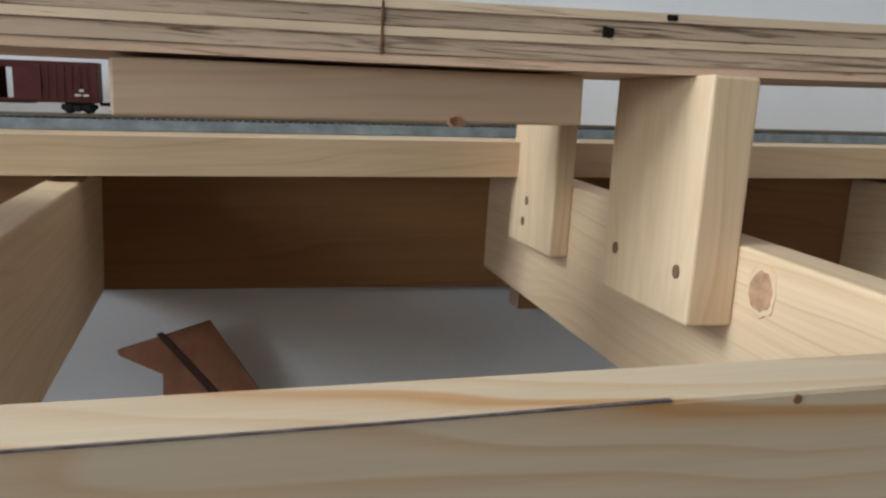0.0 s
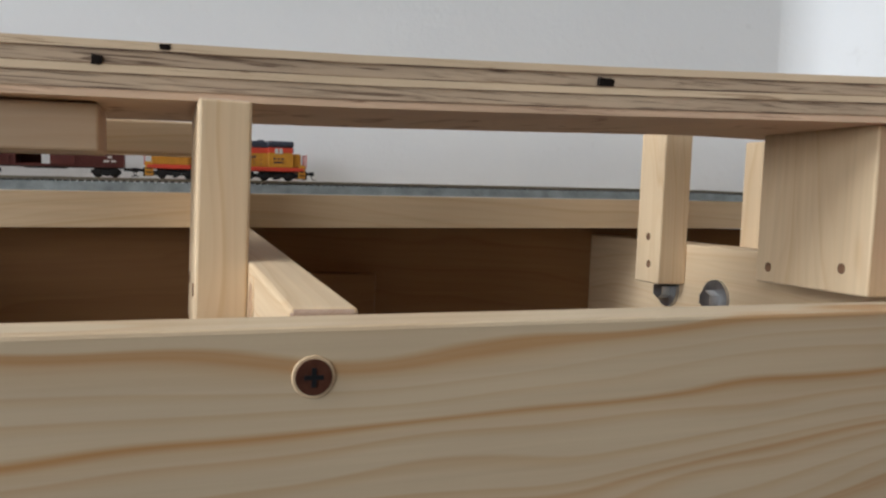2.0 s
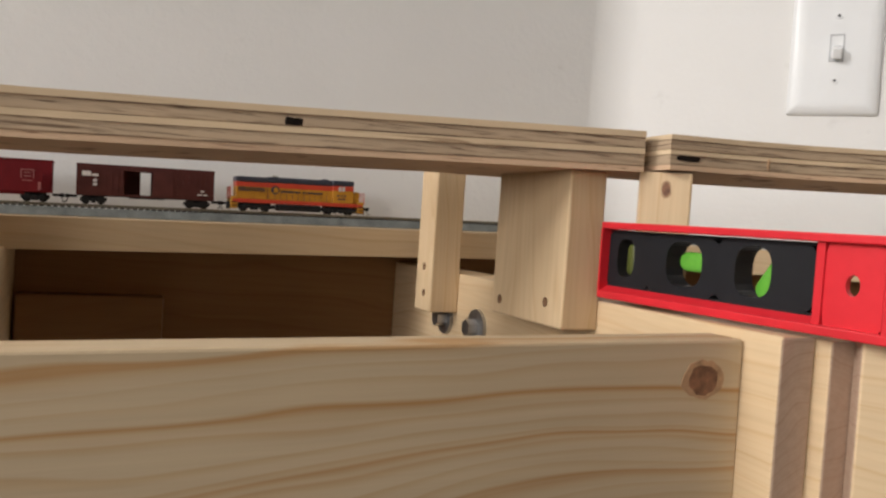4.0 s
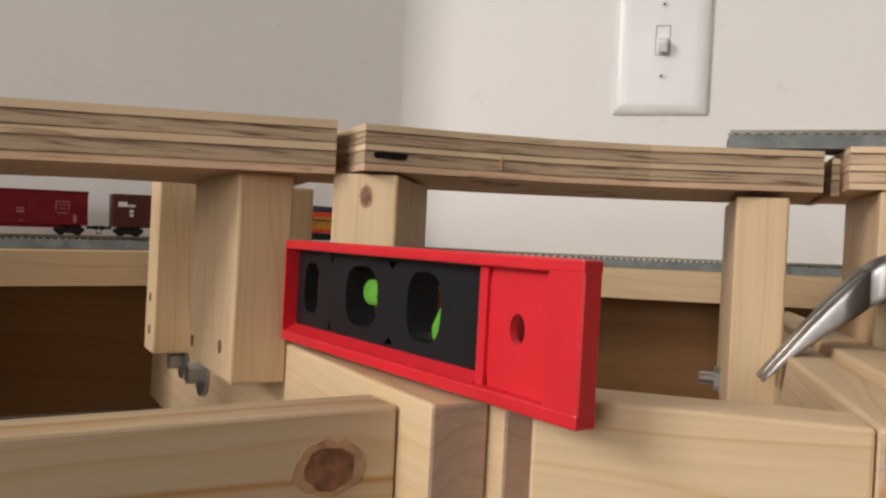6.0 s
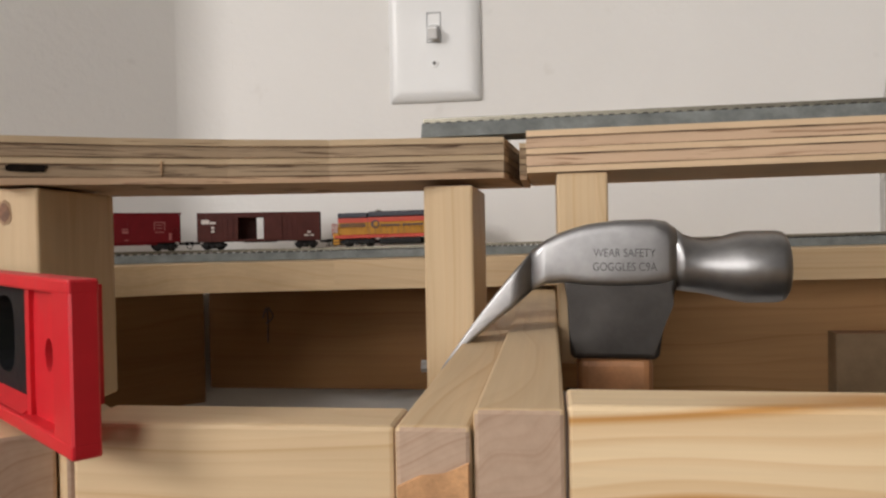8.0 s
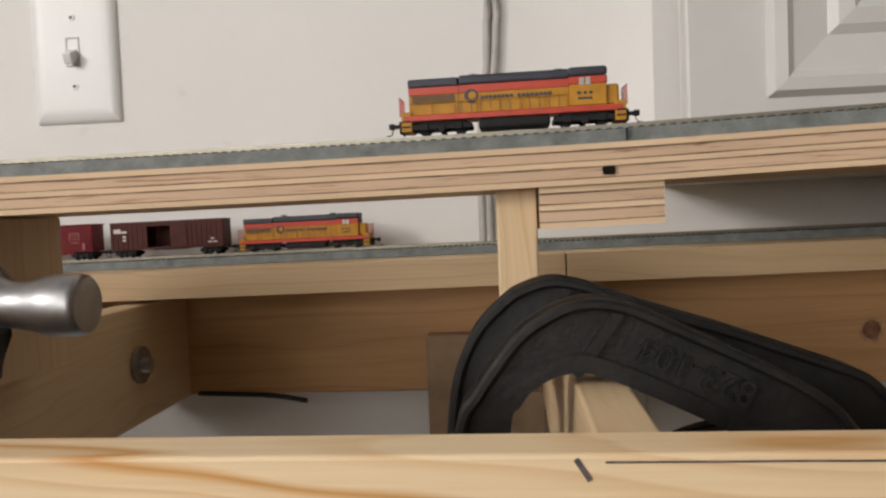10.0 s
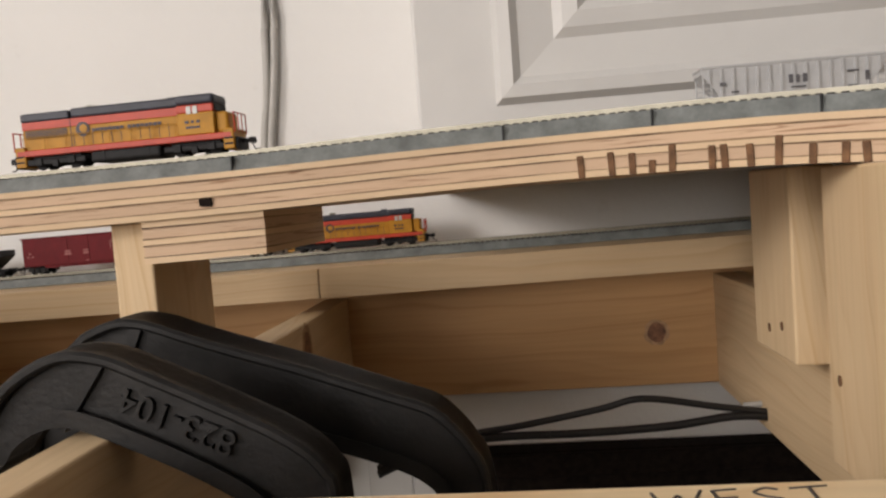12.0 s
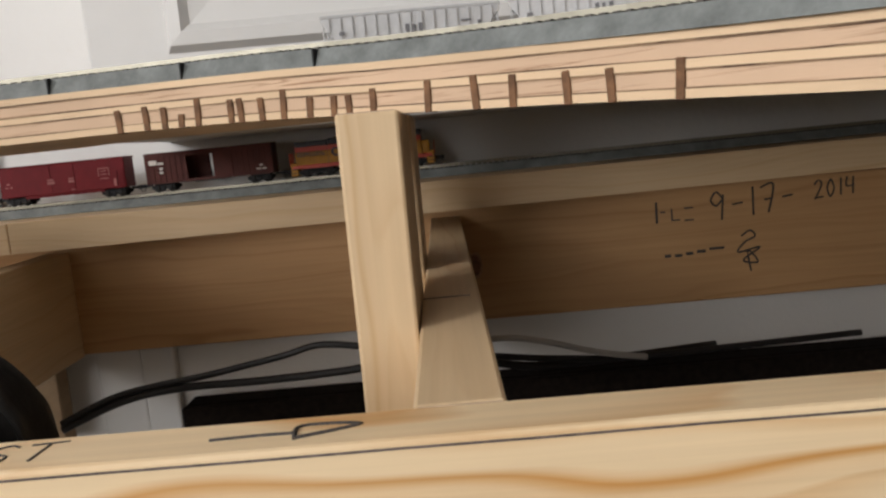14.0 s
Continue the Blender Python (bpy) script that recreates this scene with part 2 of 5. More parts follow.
OXIDE = plain("boxcar_brown_paint", (0.080, 0.022, 0.018), 0.6, 0.0, 120, 0.15, 0.22)
OXIDE_IN = plain("boxcar_inside_plastic", (0.04, 0.016, 0.014), 0.7, 0.0, 120, 0.15)
MAROON = plain("boxcar_red_paint", (0.135, 0.006, 0.010), 0.55, 0.0, 120, 0.12, 0.22)
HOPPER = plain("hopper_grey_paint", (0.42, 0.43, 0.44), 0.5, 0.0, 120, 0.08)
HOPPER_D = plain("dark_grey_lettering", (0.10, 0.10, 0.11), 0.5, 0.0, 120, 0.1)
STENCIL = plain("white_stencil_paint", (0.62, 0.58, 0.55), 0.6, 0.0, 120, 0.1)
STENCIL_R = plain("faded_red_stencil", (0.30, 0.10, 0.095), 0.6, 0.0, 120, 0.1)
GLASSY = plain("cab_window_tint", (0.45, 0.46, 0.44), 0.15, 0.0, 60, 0.1)


def vial_fluid():
    m, n, l, b = mat("green_vial_fluid", 0.08, 0.0, 0.5)
    f = noise_tex(n, l, coords(n, l, (90, 90, 90)), 1.0, 2.0)
    l.new(ramp(n, l, f, [(0.3, (0.13, 0.46, 0.05)), (0.7, (0.20, 0.60, 0.08))]), b.inputs["Base Color"])
    b.inputs["Transmission Weight"].default_value = 0.35
    return m


VIAL = vial_fluid()
VIAL_DIM = plain("dim_vial_fluid", (0.085, 0.10, 0.022), 0.3, 0.0, 90, 0.2)
TORN = plain("torn_orange_pine", (0.60, 0.33, 0.16), 0.7, 0.0, 160, 0.25, 0.3, 0.4)


# ---------------------------------------------------------------- building helpers
I4 = Matrix()
M1 = pose(0, 0, 0, 0, 0, 45)  # frame of the bench along the slanting wall: x along it, y towards it


def thing(name, label, category, m=I4, group="", kind=""):
    ob = new(name)
    ob.empty_display_size = 0.02
    ob.matrix_world = m
    return tagged(ob, label, category, group, kind)


def link_mesh(name, bm, mats):
    bmesh.ops.recalc_face_normals(bm, faces=bm.faces)
    me = bpy.data.meshes.new(name)
    bm.to_mesh(me)
    bm.free()
    for m in mats if isinstance(mats, (list, tuple)) else [mats]:
        me.materials.append(m)
    return new(name, me)


def part(name, bm, mats, parent, label="", m=I4):
    ob = link_mesh(name, bm, mats)
    ob.parent = parent
    ob.matrix_local = m
    return tagged(ob, label)


def solid(name, bm, mats, label, category="", m=I4, kind="", group=""):
    ob = link_mesh(name, bm, mats)
    ob.matrix_world = m
    return tagged(ob, label, category, group, kind)


def box(bm, x0, x1, y0, y1, z0, z1, bevel=0.0, seg=1):
    made = bmesh.ops.create_cube(bm, size=1.0, matrix=Matrix.LocRotScale(((x0 + x1) / 2, (y0 + y1) / 2, (z0 + z1) / 2), None, (x1 - x0, y1 - y0, z1 - z0)))
    if bevel:
        es = {e for v in made["verts"] for e in v.link_edges}
        bmesh.ops.bevel(bm, geom=list(es), offset=bevel, segments=seg, affect="EDGES", profile=0.5)
    return bm


def boxed(x0, x1, y0, y1, z0, z1, bevel=0.0, seg=1):
    return box(bmesh.new(), x0, x1, y0, y1, z0, z1, bevel, seg)


def rod(bm, a, b, r, sides=12, r2=None):
    a, b = Vector(a), Vector(b)
    turn = (b - a).to_track_quat("Z", "Y").to_matrix().to_4x4()
    bmesh.ops.create_cone(bm, cap_ends=True, segments=sides, radius1=r, radius2=r if r2 is None else r2, depth=(b - a).length, matrix=Matrix.Translation((a + b) / 2) @ turn)
    return bm


def lathe(bm, rings, axis_z, axis_y, sides=28):
    """Round body about a line along x; rings of (x, radius)."""
    loops = []
    for x, r in rings:
        loops.append([bm.verts.new((x, axis_y + r * math.cos(2 * math.pi * k / sides), axis_z + r * math.sin(2 * math.pi * k / sides))) for k in range(sides)])
    for p, q in zip(loops, loops[1:]):
        for k in range(sides):
            bm.faces.new((p[k], p[(k + 1) % sides], q[(k + 1) % sides], q[k]))
    bm.faces.new(loops[0][::-1])
    bm.faces.new(loops[-1])
    for f in bm.faces:
        f.smooth = len(f.verts) == 4
    return bm


def slab(bm, outline, y0, y1, bevel=0.0, seg=2):
    """An outline in the x-z plane given thickness along y."""
    a = [bm.verts.new((x, y0, z)) for x, z in outline]
    b = [bm.verts.new((x, y1, z)) for x, z in outline]
    n = len(outline)
    fs = [bm.faces.new(a), bm.faces.new(b[::-1])]
    fs += [bm.faces.new((a[i], b[i], b[(i + 1) % n], a[(i + 1) % n])) for i in range(n)]
    if bevel:
        es = list(fs[0].edges) + list(fs[1].edges)
        bmesh.ops.bevel(bm, geom=es, offset=bevel, segments=seg, affect="EDGES", profile=0.5)
    return bm


def tube(bm, pts, r, sides=8):
    """A bent round cable through the points."""
    pts = [Vector(p) for p in pts]
    fine = []
    for i in range(len(pts) - 1):
        p0, p1, p2, p3 = pts[max(i - 1, 0)], pts[i], pts[i + 1], pts[min(i + 2, len(pts) - 1)]
        for k in range(6):
            t = k / 6
            fine.append(0.5 * (2 * p1 + (p2 - p0) * t + (2 * p0 - 5 * p1 + 4 * p2 - p3) * t * t + (3 * p1 - p0 - 3 * p2 + p3) * t ** 3))
    fine.append(pts[-1])
    loops = []
    for i, p in enumerate(fine):
        d = (fine[min(i + 1, len(fine) - 1)] - fine[max(i - 1, 0)]).normalized()
        side = d.cross(Vector((0, 0, 1)))
        side = side.normalized() if side.length > 0.01 else Vector((1, 0, 0))
        up = side.cross(d)
        loops.append([bm.verts.new(p + r * (math.cos(2 * math.pi * k / sides) * side + math.sin(2 * math.pi * k / sides) * up)) for k in range(sides)])
    for a, b in zip(loops, loops[1:]):
        for k in range(sides):
            bm.faces.new((a[k], a[(k + 1) % sides], b[(k + 1) % sides], b[k])).smooth = True
    bm.faces.new(loops[0][::-1])
    bm.faces.new(loops[-1])
    return bm


def sweep(bm, pts, profile):
    """A closed cross-section of (offset to the left, height) drawn along points (x, y, z)."""
    pts = [Vector(p) for p in pts]
    loops = []
    for i, p in enumerate(pts):
        d = pts[min(i + 1, len(pts) - 1)] - pts[max(i - 1, 0)]
        d = Vector((d.x, d.y, 0)).normalized()
        left = Vector((-d.y, d.x, 0))
        loops.append([bm.verts.new(p + o * left + Vector((0, 0, h))) for o, h in profile])
    n = len(profile)
    for a, b in zip(loops, loops[1:]):
        for k in range(n):
            bm.faces.new((a[k], a[(k + 1) % n], b[(k + 1) % n], b[k]))
    bm.faces.new(loops[0][::-1])
    bm.faces.new(loops[-1])
    return bm


AXES = {
    "x": I4,
    "y": Matrix(((0, -1, 0, 0), (1, 0, 0, 0), (0, 0, 1, 0), (0, 0, 0, 1))),
    "z": Matrix(((0, 0, -1, 0), (0, 1, 0, 0), (1, 0, 0, 0), (0, 0, 0, 1))),
}


def lumber(parent, name, x0, x1, y0, y1, z0, z1, axis, wood=None, label="", lean=0.0, bevel=0.0012):
    """A sawn board whose grain runs along axis; its two ends show end grain."""
    dims = {"x": (x1 - x0, y1 - y0, z1 - z0), "y": (y1 - y0, x1 - x0, z1 - z0), "z": (z1 - z0, y1 - y0, x1 - x0)}[axis]
    a, b, c = (d / 2 for d in dims)
    bm = boxed(-a, a, -b, b, -c, c, bevel, 2)
    for f in bm.faces:
        f.normal_update()
        f.material_index = 1 if abs(f.normal.x) > 0.9 else 0
    m = Matrix.Translation(((x0 + x1) / 2, (y0 + y1) / 2, (z0 + z1) / 2)) @ pose(0, 0, 0, 0, lean, 0) @ AXES[axis]
    return part(name, bm, [wood or PINE, PINE_END], parent, label, m)


def screw(parent, m, r=0.0045, metal=None, label="bronzed wood screw"):
    """A sunk Phillips screw; its axis is the local z."""
    bm = bmesh.new()
    bmesh.ops.create_cone(bm, cap_ends=True, segments=20, radius1=r, radius2=r * 0.93, depth=0.001, matrix=Matrix.Translation((0, 0, 0.0002)))
    head = part("screw", bm, metal or SCREW, parent, label, m)
    if metal is None:
        ring = bmesh.new()
        bmesh.ops.create_cone(ring, cap_ends=True, segments=17, radius1=r * 1.13, radius2=r * 1.08, depth=0.0006)
        part("countersink", ring, PINE_PALE, head, "pale torn wood round the screw")
    cross = bmesh.new()
    box(cross, -r * 0.5, r * 0.5, -r * 0.12, r * 0.12, 0.0005, 0.0010)
    box(cross, -r * 0.12, r * 0.12, -r * 0.5, r * 0.5, 0.00052, 0.00102)
    part("recess", cross, BLACK, head, "dark cross recess")
    return head


def hole(parent, m, r=0.0022, tall=1.0):
    bm = bmesh.new()
    bmesh.ops.create_cone(bm, cap_ends=True, segments=14, radius1=r, radius2=r, depth=0.0006, matrix=Matrix.Diagonal((1, tall, 1, 1)))
    return part("screw_hole", bm, SAWN, parent, "dark drilled screw hole", m)


def knot(parent, m, r=0.006, tall=1.3, pale=False):
    """A dark knot: a ragged disc in a paler rim."""
    rng = random.Random(int(r * 1e6))
    out = []
    for k, (rad, zz) in enumerate(((r * 1.35, 0.0002), (r, 0.0004))):
        bm = bmesh.new()
        vs = [bm.verts.new((rad * (1 + rng.uniform(-0.1, 0.1)) * math.cos(a), tall * rad * (1 + rng.uniform(-0.1, 0.1)) * math.sin(a), zz)) for a in [2 * math.pi * j / 22 for j in range(22)]]
        lo = [bm.verts.new((v.co.x, v.co.y, -0.0006)) for v in vs]
        bm.faces.new(vs)
        for j in range(22):
            bm.faces.new((vs[j], lo[j], lo[(j + 1) % 22], vs[(j + 1) % 22]))
        out.append((bm, KNOT_RIM if (k == 0) != pale else PINE_PALE if pale else KNOT))
    rim = part("knot_rim", out[0][0], out[0][1], parent, "", m)
    part("knot", out[1][0], out[1][1], rim, "reddish pine knot" if pale else "dark pine knot")
    return rim


def words(text, size, depth, m, mats, parent, name="lettering", label=""):
    cu = bpy.data.curves.new(name, "FONT")
    cu.body, cu.size, cu.extrude = text, size, depth
    cu.align_x, cu.align_y = "CENTER", "CENTER"
    tmp = new(name, cu)
    me = bpy.data.meshes.new_from_object(tmp.evaluated_get(bpy.context.evaluated_depsgraph_get()))
    bpy.data.objects.remove(tmp)
    bpy.data.curves.remove(cu)
    me.materials.clear()
    me.materials.append(mats)
    ob = new(name, me)
    ob.parent = parent
    ob.matrix_local = m
    return tagged(ob, label)


# pen strokes of hand-printed characters in a box 1 high
HAND = {
    "W": (0.95, (((0.0, 0.95), (0.12, 0.05), (0.16, 0.05), (0.45, 0.75), (0.50, 0.05), (0.56, 0.06), (0.92, 1.0)),)),
    "E": (0.60, (((0.05, 0.95), (0.08, 0.02)), ((0.04, 0.95), (0.5, 1.0)), ((0.06, 0.52), (0.42, 0.55)), ((0.08, 0.02), (0.55, 0.06)))),
    "S": (0.60, (((0.5, 0.88), (0.30, 1.0), (0.06, 0.80), (0.20, 0.55), (0.45, 0.38), (0.42, 0.10), (0.15, 0.0), (0.0, 0.14)),)),
    "T": (0.75, (((0.0, 0.93), (0.7, 1.0)), ((0.36, 0.96), (0.30, 0.0)))),
    "9": (0.60, (((0.46, 0.75), (0.25, 1.0), (0.04, 0.75), (0.20, 0.52), (0.44, 0.72), (0.48, 0.85), (0.36, 0.0)),)),
    "1": (0.30, (((0.16, 1.0), (0.10, 0.0)),)),
    "7": (0.58, (((0.0, 0.92), (0.48, 0.98), (0.22, 0.0)), ((0.12, 0.48), (0.42, 0.50)))),
    "-": (0.55, (((0.06, 0.48), (0.42, 0.50)),)),
    "2": (0.58, (((0.02, 0.78), (0.22, 1.0), (0.42, 0.78), (0.06, 0.06), (0.02, 0.02), (0.48, 0.05)),)),
    "0": (0.55, (((0.24, 1.0), (0.03, 0.5), (0.18, 0.0), (0.42, 0.48), (0.26, 1.0)),)),
    "4": (0.60, (((0.10, 1.0), (0.03, 0.48), (0.48, 0.50)), ((0.44, 0.98), (0.38, 0.0)))),
}


def handwriting(text, size, r, m, ink, parent, label):
    """Hand-printed words as round pen strokes; the origin is the lower left corner."""
    bm = bmesh.new()
    x = 0.0
    for ch in text:
        wide, lines = HAND[ch]
        for line in lines:
            tube(bm, [((x + px) * size, py * size, 0.0) for px, py in line], r, 5)
        x += wide + 0.12
    return part("note", bm, ink, parent, label, m)


def bars(rows, depth, m, mats, parent, name="marking", label=""):
    """Plain bars (x0, x1, y0, y1) standing for small lettering."""
    bm = bmesh.new()
    for x0, x1, y0, y1 in rows:
        box(bm, x0, x1, y0, y1, -depth, depth)
    return part(name, bm, mats, parent, label, m)


FRONT = pose(0, 0, 0, 90, 0, 0)  # local x to the right, local y up, facing towards -y


# ---------------------------------------------------------------- room
def room():
    t = 0.12
    solid("wall_north", boxed(0.09, X1 + t, Y1, Y1 + t, FLOOR, CEIL), WALL, "off-white painted plaster wall behind the railway", "wall", kind="structure")
    # slanting wall runs from the corner down to the left
    solid("wall_northwest", boxed(S_END, 0.757 + 0.05, NW, NW + t, FLOOR, CEIL), WALL, "off-white painted plaster wall, slanting, in shade", "wall", M1, "structure")
    bm = bmesh.new()
    r = 0.07
    d = r * math.tan(math.pi / 8)
    px, py = 0.09 + d, Y1 - 0.00004
    ring = []
    for k in range(37):
        a = radians(90 + 1.25 * k)
        ring.append((px + r * math.cos(a), py - r + r * math.sin(a)))
    ring += [(0.09 - 0.08, Y1 + 0.03), (0.09 + 0.05, Y1 + 0.05)]
    lo = [bm.verts.new((x, y, FLOOR)) for x, y in ring]
    hi = [bm.verts.new((x, y, CEIL)) for x, y in ring]
    for k in range(len(ring)):
        q = (k + 1) % len(ring)
        bm.faces.new((lo[k], lo[q], hi[q], hi[k]))
    solid("wall_corner", bm, WALL, "rounded plaster corner between the walls", "wall", kind="structure")
    solid("wall_east", boxed(X1, X1 + t, Y0 - t, Y1, FLOOR, CEIL), PANELLING, "tan painted side wall", "wall", kind="structure")
    solid("floor", boxed(X0 - t, X1 + t, Y0 - t, Y1 + t, FLOOR - 0.1, FLOOR), CARPET, "grey carpet floor", "floor", kind="structure")
    solid("ceiling", boxed(X0 - t, X1 + t, Y0 - t, Y1 + t, CEIL, CEIL + 0.1), CEILING, "white painted ceiling", "ceiling", kind="structure")
    # west and south walls with the windows that light the bench
    ye = (S_END + NW) * S2
    bm = bmesh.new()
    wy0, wy1, wz0, wz1 = WIN_W
    for y0, y1, z0, z1 in ((Y0, wy0, FLOOR, CEIL), (wy1, ye + 0.1, FLOOR, CEIL), (wy0, wy1, FLOOR, wz0), (wy0, wy1, wz1, CEIL)):
        box(bm, X0 - t, X0, y0, y1, z0, z1)
    solid("wall_west", bm, PANELLING, "tan painted wall with a window opening", "wall", kind="structure")
    bm = bmesh.new()
    wx0, wx1, wz0, wz1 = WIN_S
    for x0, x1, z0, z1 in ((X0 - t, wx0, FLOOR, CEIL), (wx1, X1, FLOOR, CEIL), (wx0, wx1, FLOOR, wz0), (wx0, wx1, wz1, CEIL)):
        box(bm, x0, x1, Y0 - t, Y0, z0, z1)
    solid("wall_south", bm, PANELLING, "tan painted wall with a window opening", "wall", kind="structure")


def switch_plate():
    """Midsize toggle plate: rounded cover, toggle in its slot, two screws."""
    cx, z0, z1 = 0.2995, 0.1515, 0.2755
    w = thing("light_switch", "white plastic toggle light switch plate on the wall", "light switch", pose(cx, Y1, (z0 + z1) / 2) @ FRONT)
    hw, hh = 0.0393, (z1 - z0) / 2
    bm = bmesh.new()
    rings = []
    for ins, z in ((0.0, 0.0), (0.0, 0.0015), (0.0012, 0.0034), (0.004, 0.0052), (0.0085, 0.0060), (0.0125, 0.0062)):
        r = max(0.0022 - ins * 0.1, 0.001)
        ring = []
        for sx, sy, a0 in ((1, 1, 0), (-1, 1, 90), (-1, -1, 180), (1, -1, 270)):
            for k in range(4):
                a = radians(a0 + 30 * k)
                ring.append(bm.verts.new((sx * (hw - ins - r) + r * math.cos(a), sy * (hh - ins - r) + r * math.sin(a), z)))
        rings.append(ring)
    for a, b in zip(rings, rings[1:]):
        for k in range(16):
            bm.faces.new((a[k], a[(k + 1) % 16], b[(k + 1) % 16], b[k])).smooth = True
    bm.faces.new(rings[0][::-1])
    bm.faces.new(rings[-1])
    part("cover", bm, PLATE, w, "white bevelled cover plate")
    # grey strips drawn as the shadow line round the toggle slot
    bm = bmesh.new()
    for x0, x1, y0, y1 in ((-0.0055, 0.0055, 0.0118, 0.0128), (-0.0055, 0.0055, -0.0128, -0.0118), (-0.0062, -0.0052, -0.0128, 0.0128), (0.0052, 0.0062, -0.0128, 0.0128)):
        box(bm, x0, x1, y0, y1, 0.005, 0.0068)
    part("slot_frame", bm, HOPPER, w, "shadowed slot edge")
    bm = boxed(-0.0042, 0.0042, -0.0050, 0.0050, -0.005, 0.0115, 0.0014, 3)
    part("toggle", bm, PLATE, w, "white toggle lever, tilted down", pose(0, -0.003, 0.0062, 24, 0, 0))
    for sy in (1, -1):
        s = screw(w, pose(0, sy * 0.03015, 0.0062), 0.0034, PLATE, "white slotted screw")


def wall_cord():
    """A flat cord fixed down the wall, with a second strand above."""
    c = thing("vinyl_cord", "grey flat vinyl cord hanging down the wall", "cord")
    pts = [(0.655, Y1 - 0.004, -0.3), (0.655, Y1 - 0.004, 0.03), (0.655, Y1 - 0.004, 0.08), (0.656, Y1 - 0.005, 0.125), (0.662, Y1 - 0.005, 0.17), (0.664, Y1 - 0.004, 0.215), (0.666, Y1 - 0.004, 0.3), (0.668, Y1 - 0.004, 0.9)]
    part("strand", tube(bmesh.new(), pts, 0.0034), CORD, c)
    pts = [(x + 0.006 + (0.002 if z > 0.2 else 0), y, z) for x, y, z in pts]
    part("strand", tube(bmesh.new(), pts, 0.0034), CORD, c)
    b = boxed(0.650, 0.654, Y1 - 0.006, Y1, 0.104, 0.124, 0.001)
    part("clip", b, CORD, c, "small cord clip")


def wall_cabinet():
    """White cabinet on the wall over the lower track: moulded door panel."""
    x0, x1, yf, z0, z1 = 0.8015, 1.62, 0.874, 0.075, 0.75
    c = thing("wall_cabinet", "white painted wall cabinet with a moulded door", "cabinet", pose(x0, Y1, z0))
    w, d, h = x1 - x0, Y1 - yf, z1 - z0
    part("body", boxed(0, w, -d, 0, 0, h, 0.003, 2), CABINET, c)
    yd = -d
    door = part("door", boxed(0.0, w, yd - 0.018, yd - 0.001, 0.0, h - 0.004, 0.002, 2), CABINET, c, "white moulded cabinet door")
    px0, px1, pz0, pz1 = 0.0525, w - 0.055, 0.053, h - 0.06
    bm = bmesh.new()
    steps = ((0.0, 0.0), (0.004, 0.007), (0.012, 0.008), (0.017, 0.0035), (0.040, 0.0005), (0.046, 0.0045), (0.056, 0.006), (0.062, 0.002), (0.080, 0.0015))
    loops = [[bm.verts.new((a, yd - 0.018 - hgt, b)) for a, b in ((px0 + i, pz0 + i), (px1 - i, pz0 + i), (px1 - i, pz1 - i), (px0 + i, pz1 - i))] for i, hgt in steps]
    for a, b in zip(loops, loops[1:]):
        for k in range(4):
            bm.faces.new((a[k], a[(k + 1) % 4], b[(k + 1) % 4], b[k]))
    bm.faces.new(loops[-1])
    part("panel_moulding", bm, CABINET, door, "raised panel moulding")


def black_panel():
    """Flat black screen panel standing on the floor against the wall."""
    c = thing("screen_panel", "flat black screen panel standing against the wall", "screen", pose(0.797, 0.945, FLOOR))
    h = -0.138 - FLOOR
    part("casing", boxed(0, 0.85, 0.006, 0.033, 0, h, 0.003, 2), VOID, c)
    bm = bmesh.new()
    for x0, x1, z0, z1 in ((0, 0.85, h - 0.018, h), (0, 0.85, 0, 0.02), (0, 0.018, 0.02, h - 0.018), (0.832, 0.85, 0.02, h - 0.018)):
        box(bm, x0, x1, 0, 0.0055, z0, z1, 0.001)
    part("bezel", bm, VOID, c, "black bezel")


def trim_boards():
    """White casing boards on the wall beside the screen panel."""
    for x0, x1, d in ((0.722, 0.760, 0.010), (0.7603, 0.788, 0.012)):
        solid("trim", boxed(x0, x1, Y1 - d, Y1 - 0.0002, FLOOR, -0.0908, 0.002, 2), CABINET, "white painted wooden casing board on the wall", "trim", kind="structure")


def wood_offcut():
    """Small wooden offcut with a dark underside lying on the left deck."""
    o = thing("wood_offcut", "small yellowish wood offcut with dark underside on the plywood", "offcut", M1 @ pose(0.064, 0.362, 0.0642, 0, -1.2, 0))
    part("block", boxed(-0.012, 0.012, -0.011, 0.011, 0.004, 0.018, 0.001), HANDLE, o)
    part("pad", boxed(-0.0118, 0.008, -0.0112, 0.0108, 0.0, 0.004), VOID, o, "dark underside")


def cardboard():
    """Folded brown cardboard standing on the floor against the slanting wall."""
    c = thing("cardboard_flap", "brown corrugated cardboard with a dark taped fold", "cardboard", M1 @ pose(0.0, 0.605, FLOOR))
    top = -0.122 - FLOOR
    bm = slab(bmesh.new(), [(-0.018, 0), (0.045, 0), (0.045, top - 0.05), (0.012, top), (-0.046, top - 0.019), (-0.045, top - 0.022), (-0.018, top - 0.036)], -0.004, 0.0)
    part("panel", bm, CARD, c)
    bm = slab(bmesh.new(), [(-0.022, top - 0.008), (-0.018, top - 0.0065), (0.018, top - 0.05), (0.014, top - 0.053)], -0.0048, -0.0038)
    part("tape", bm, TAPE, c, "dark tape line")


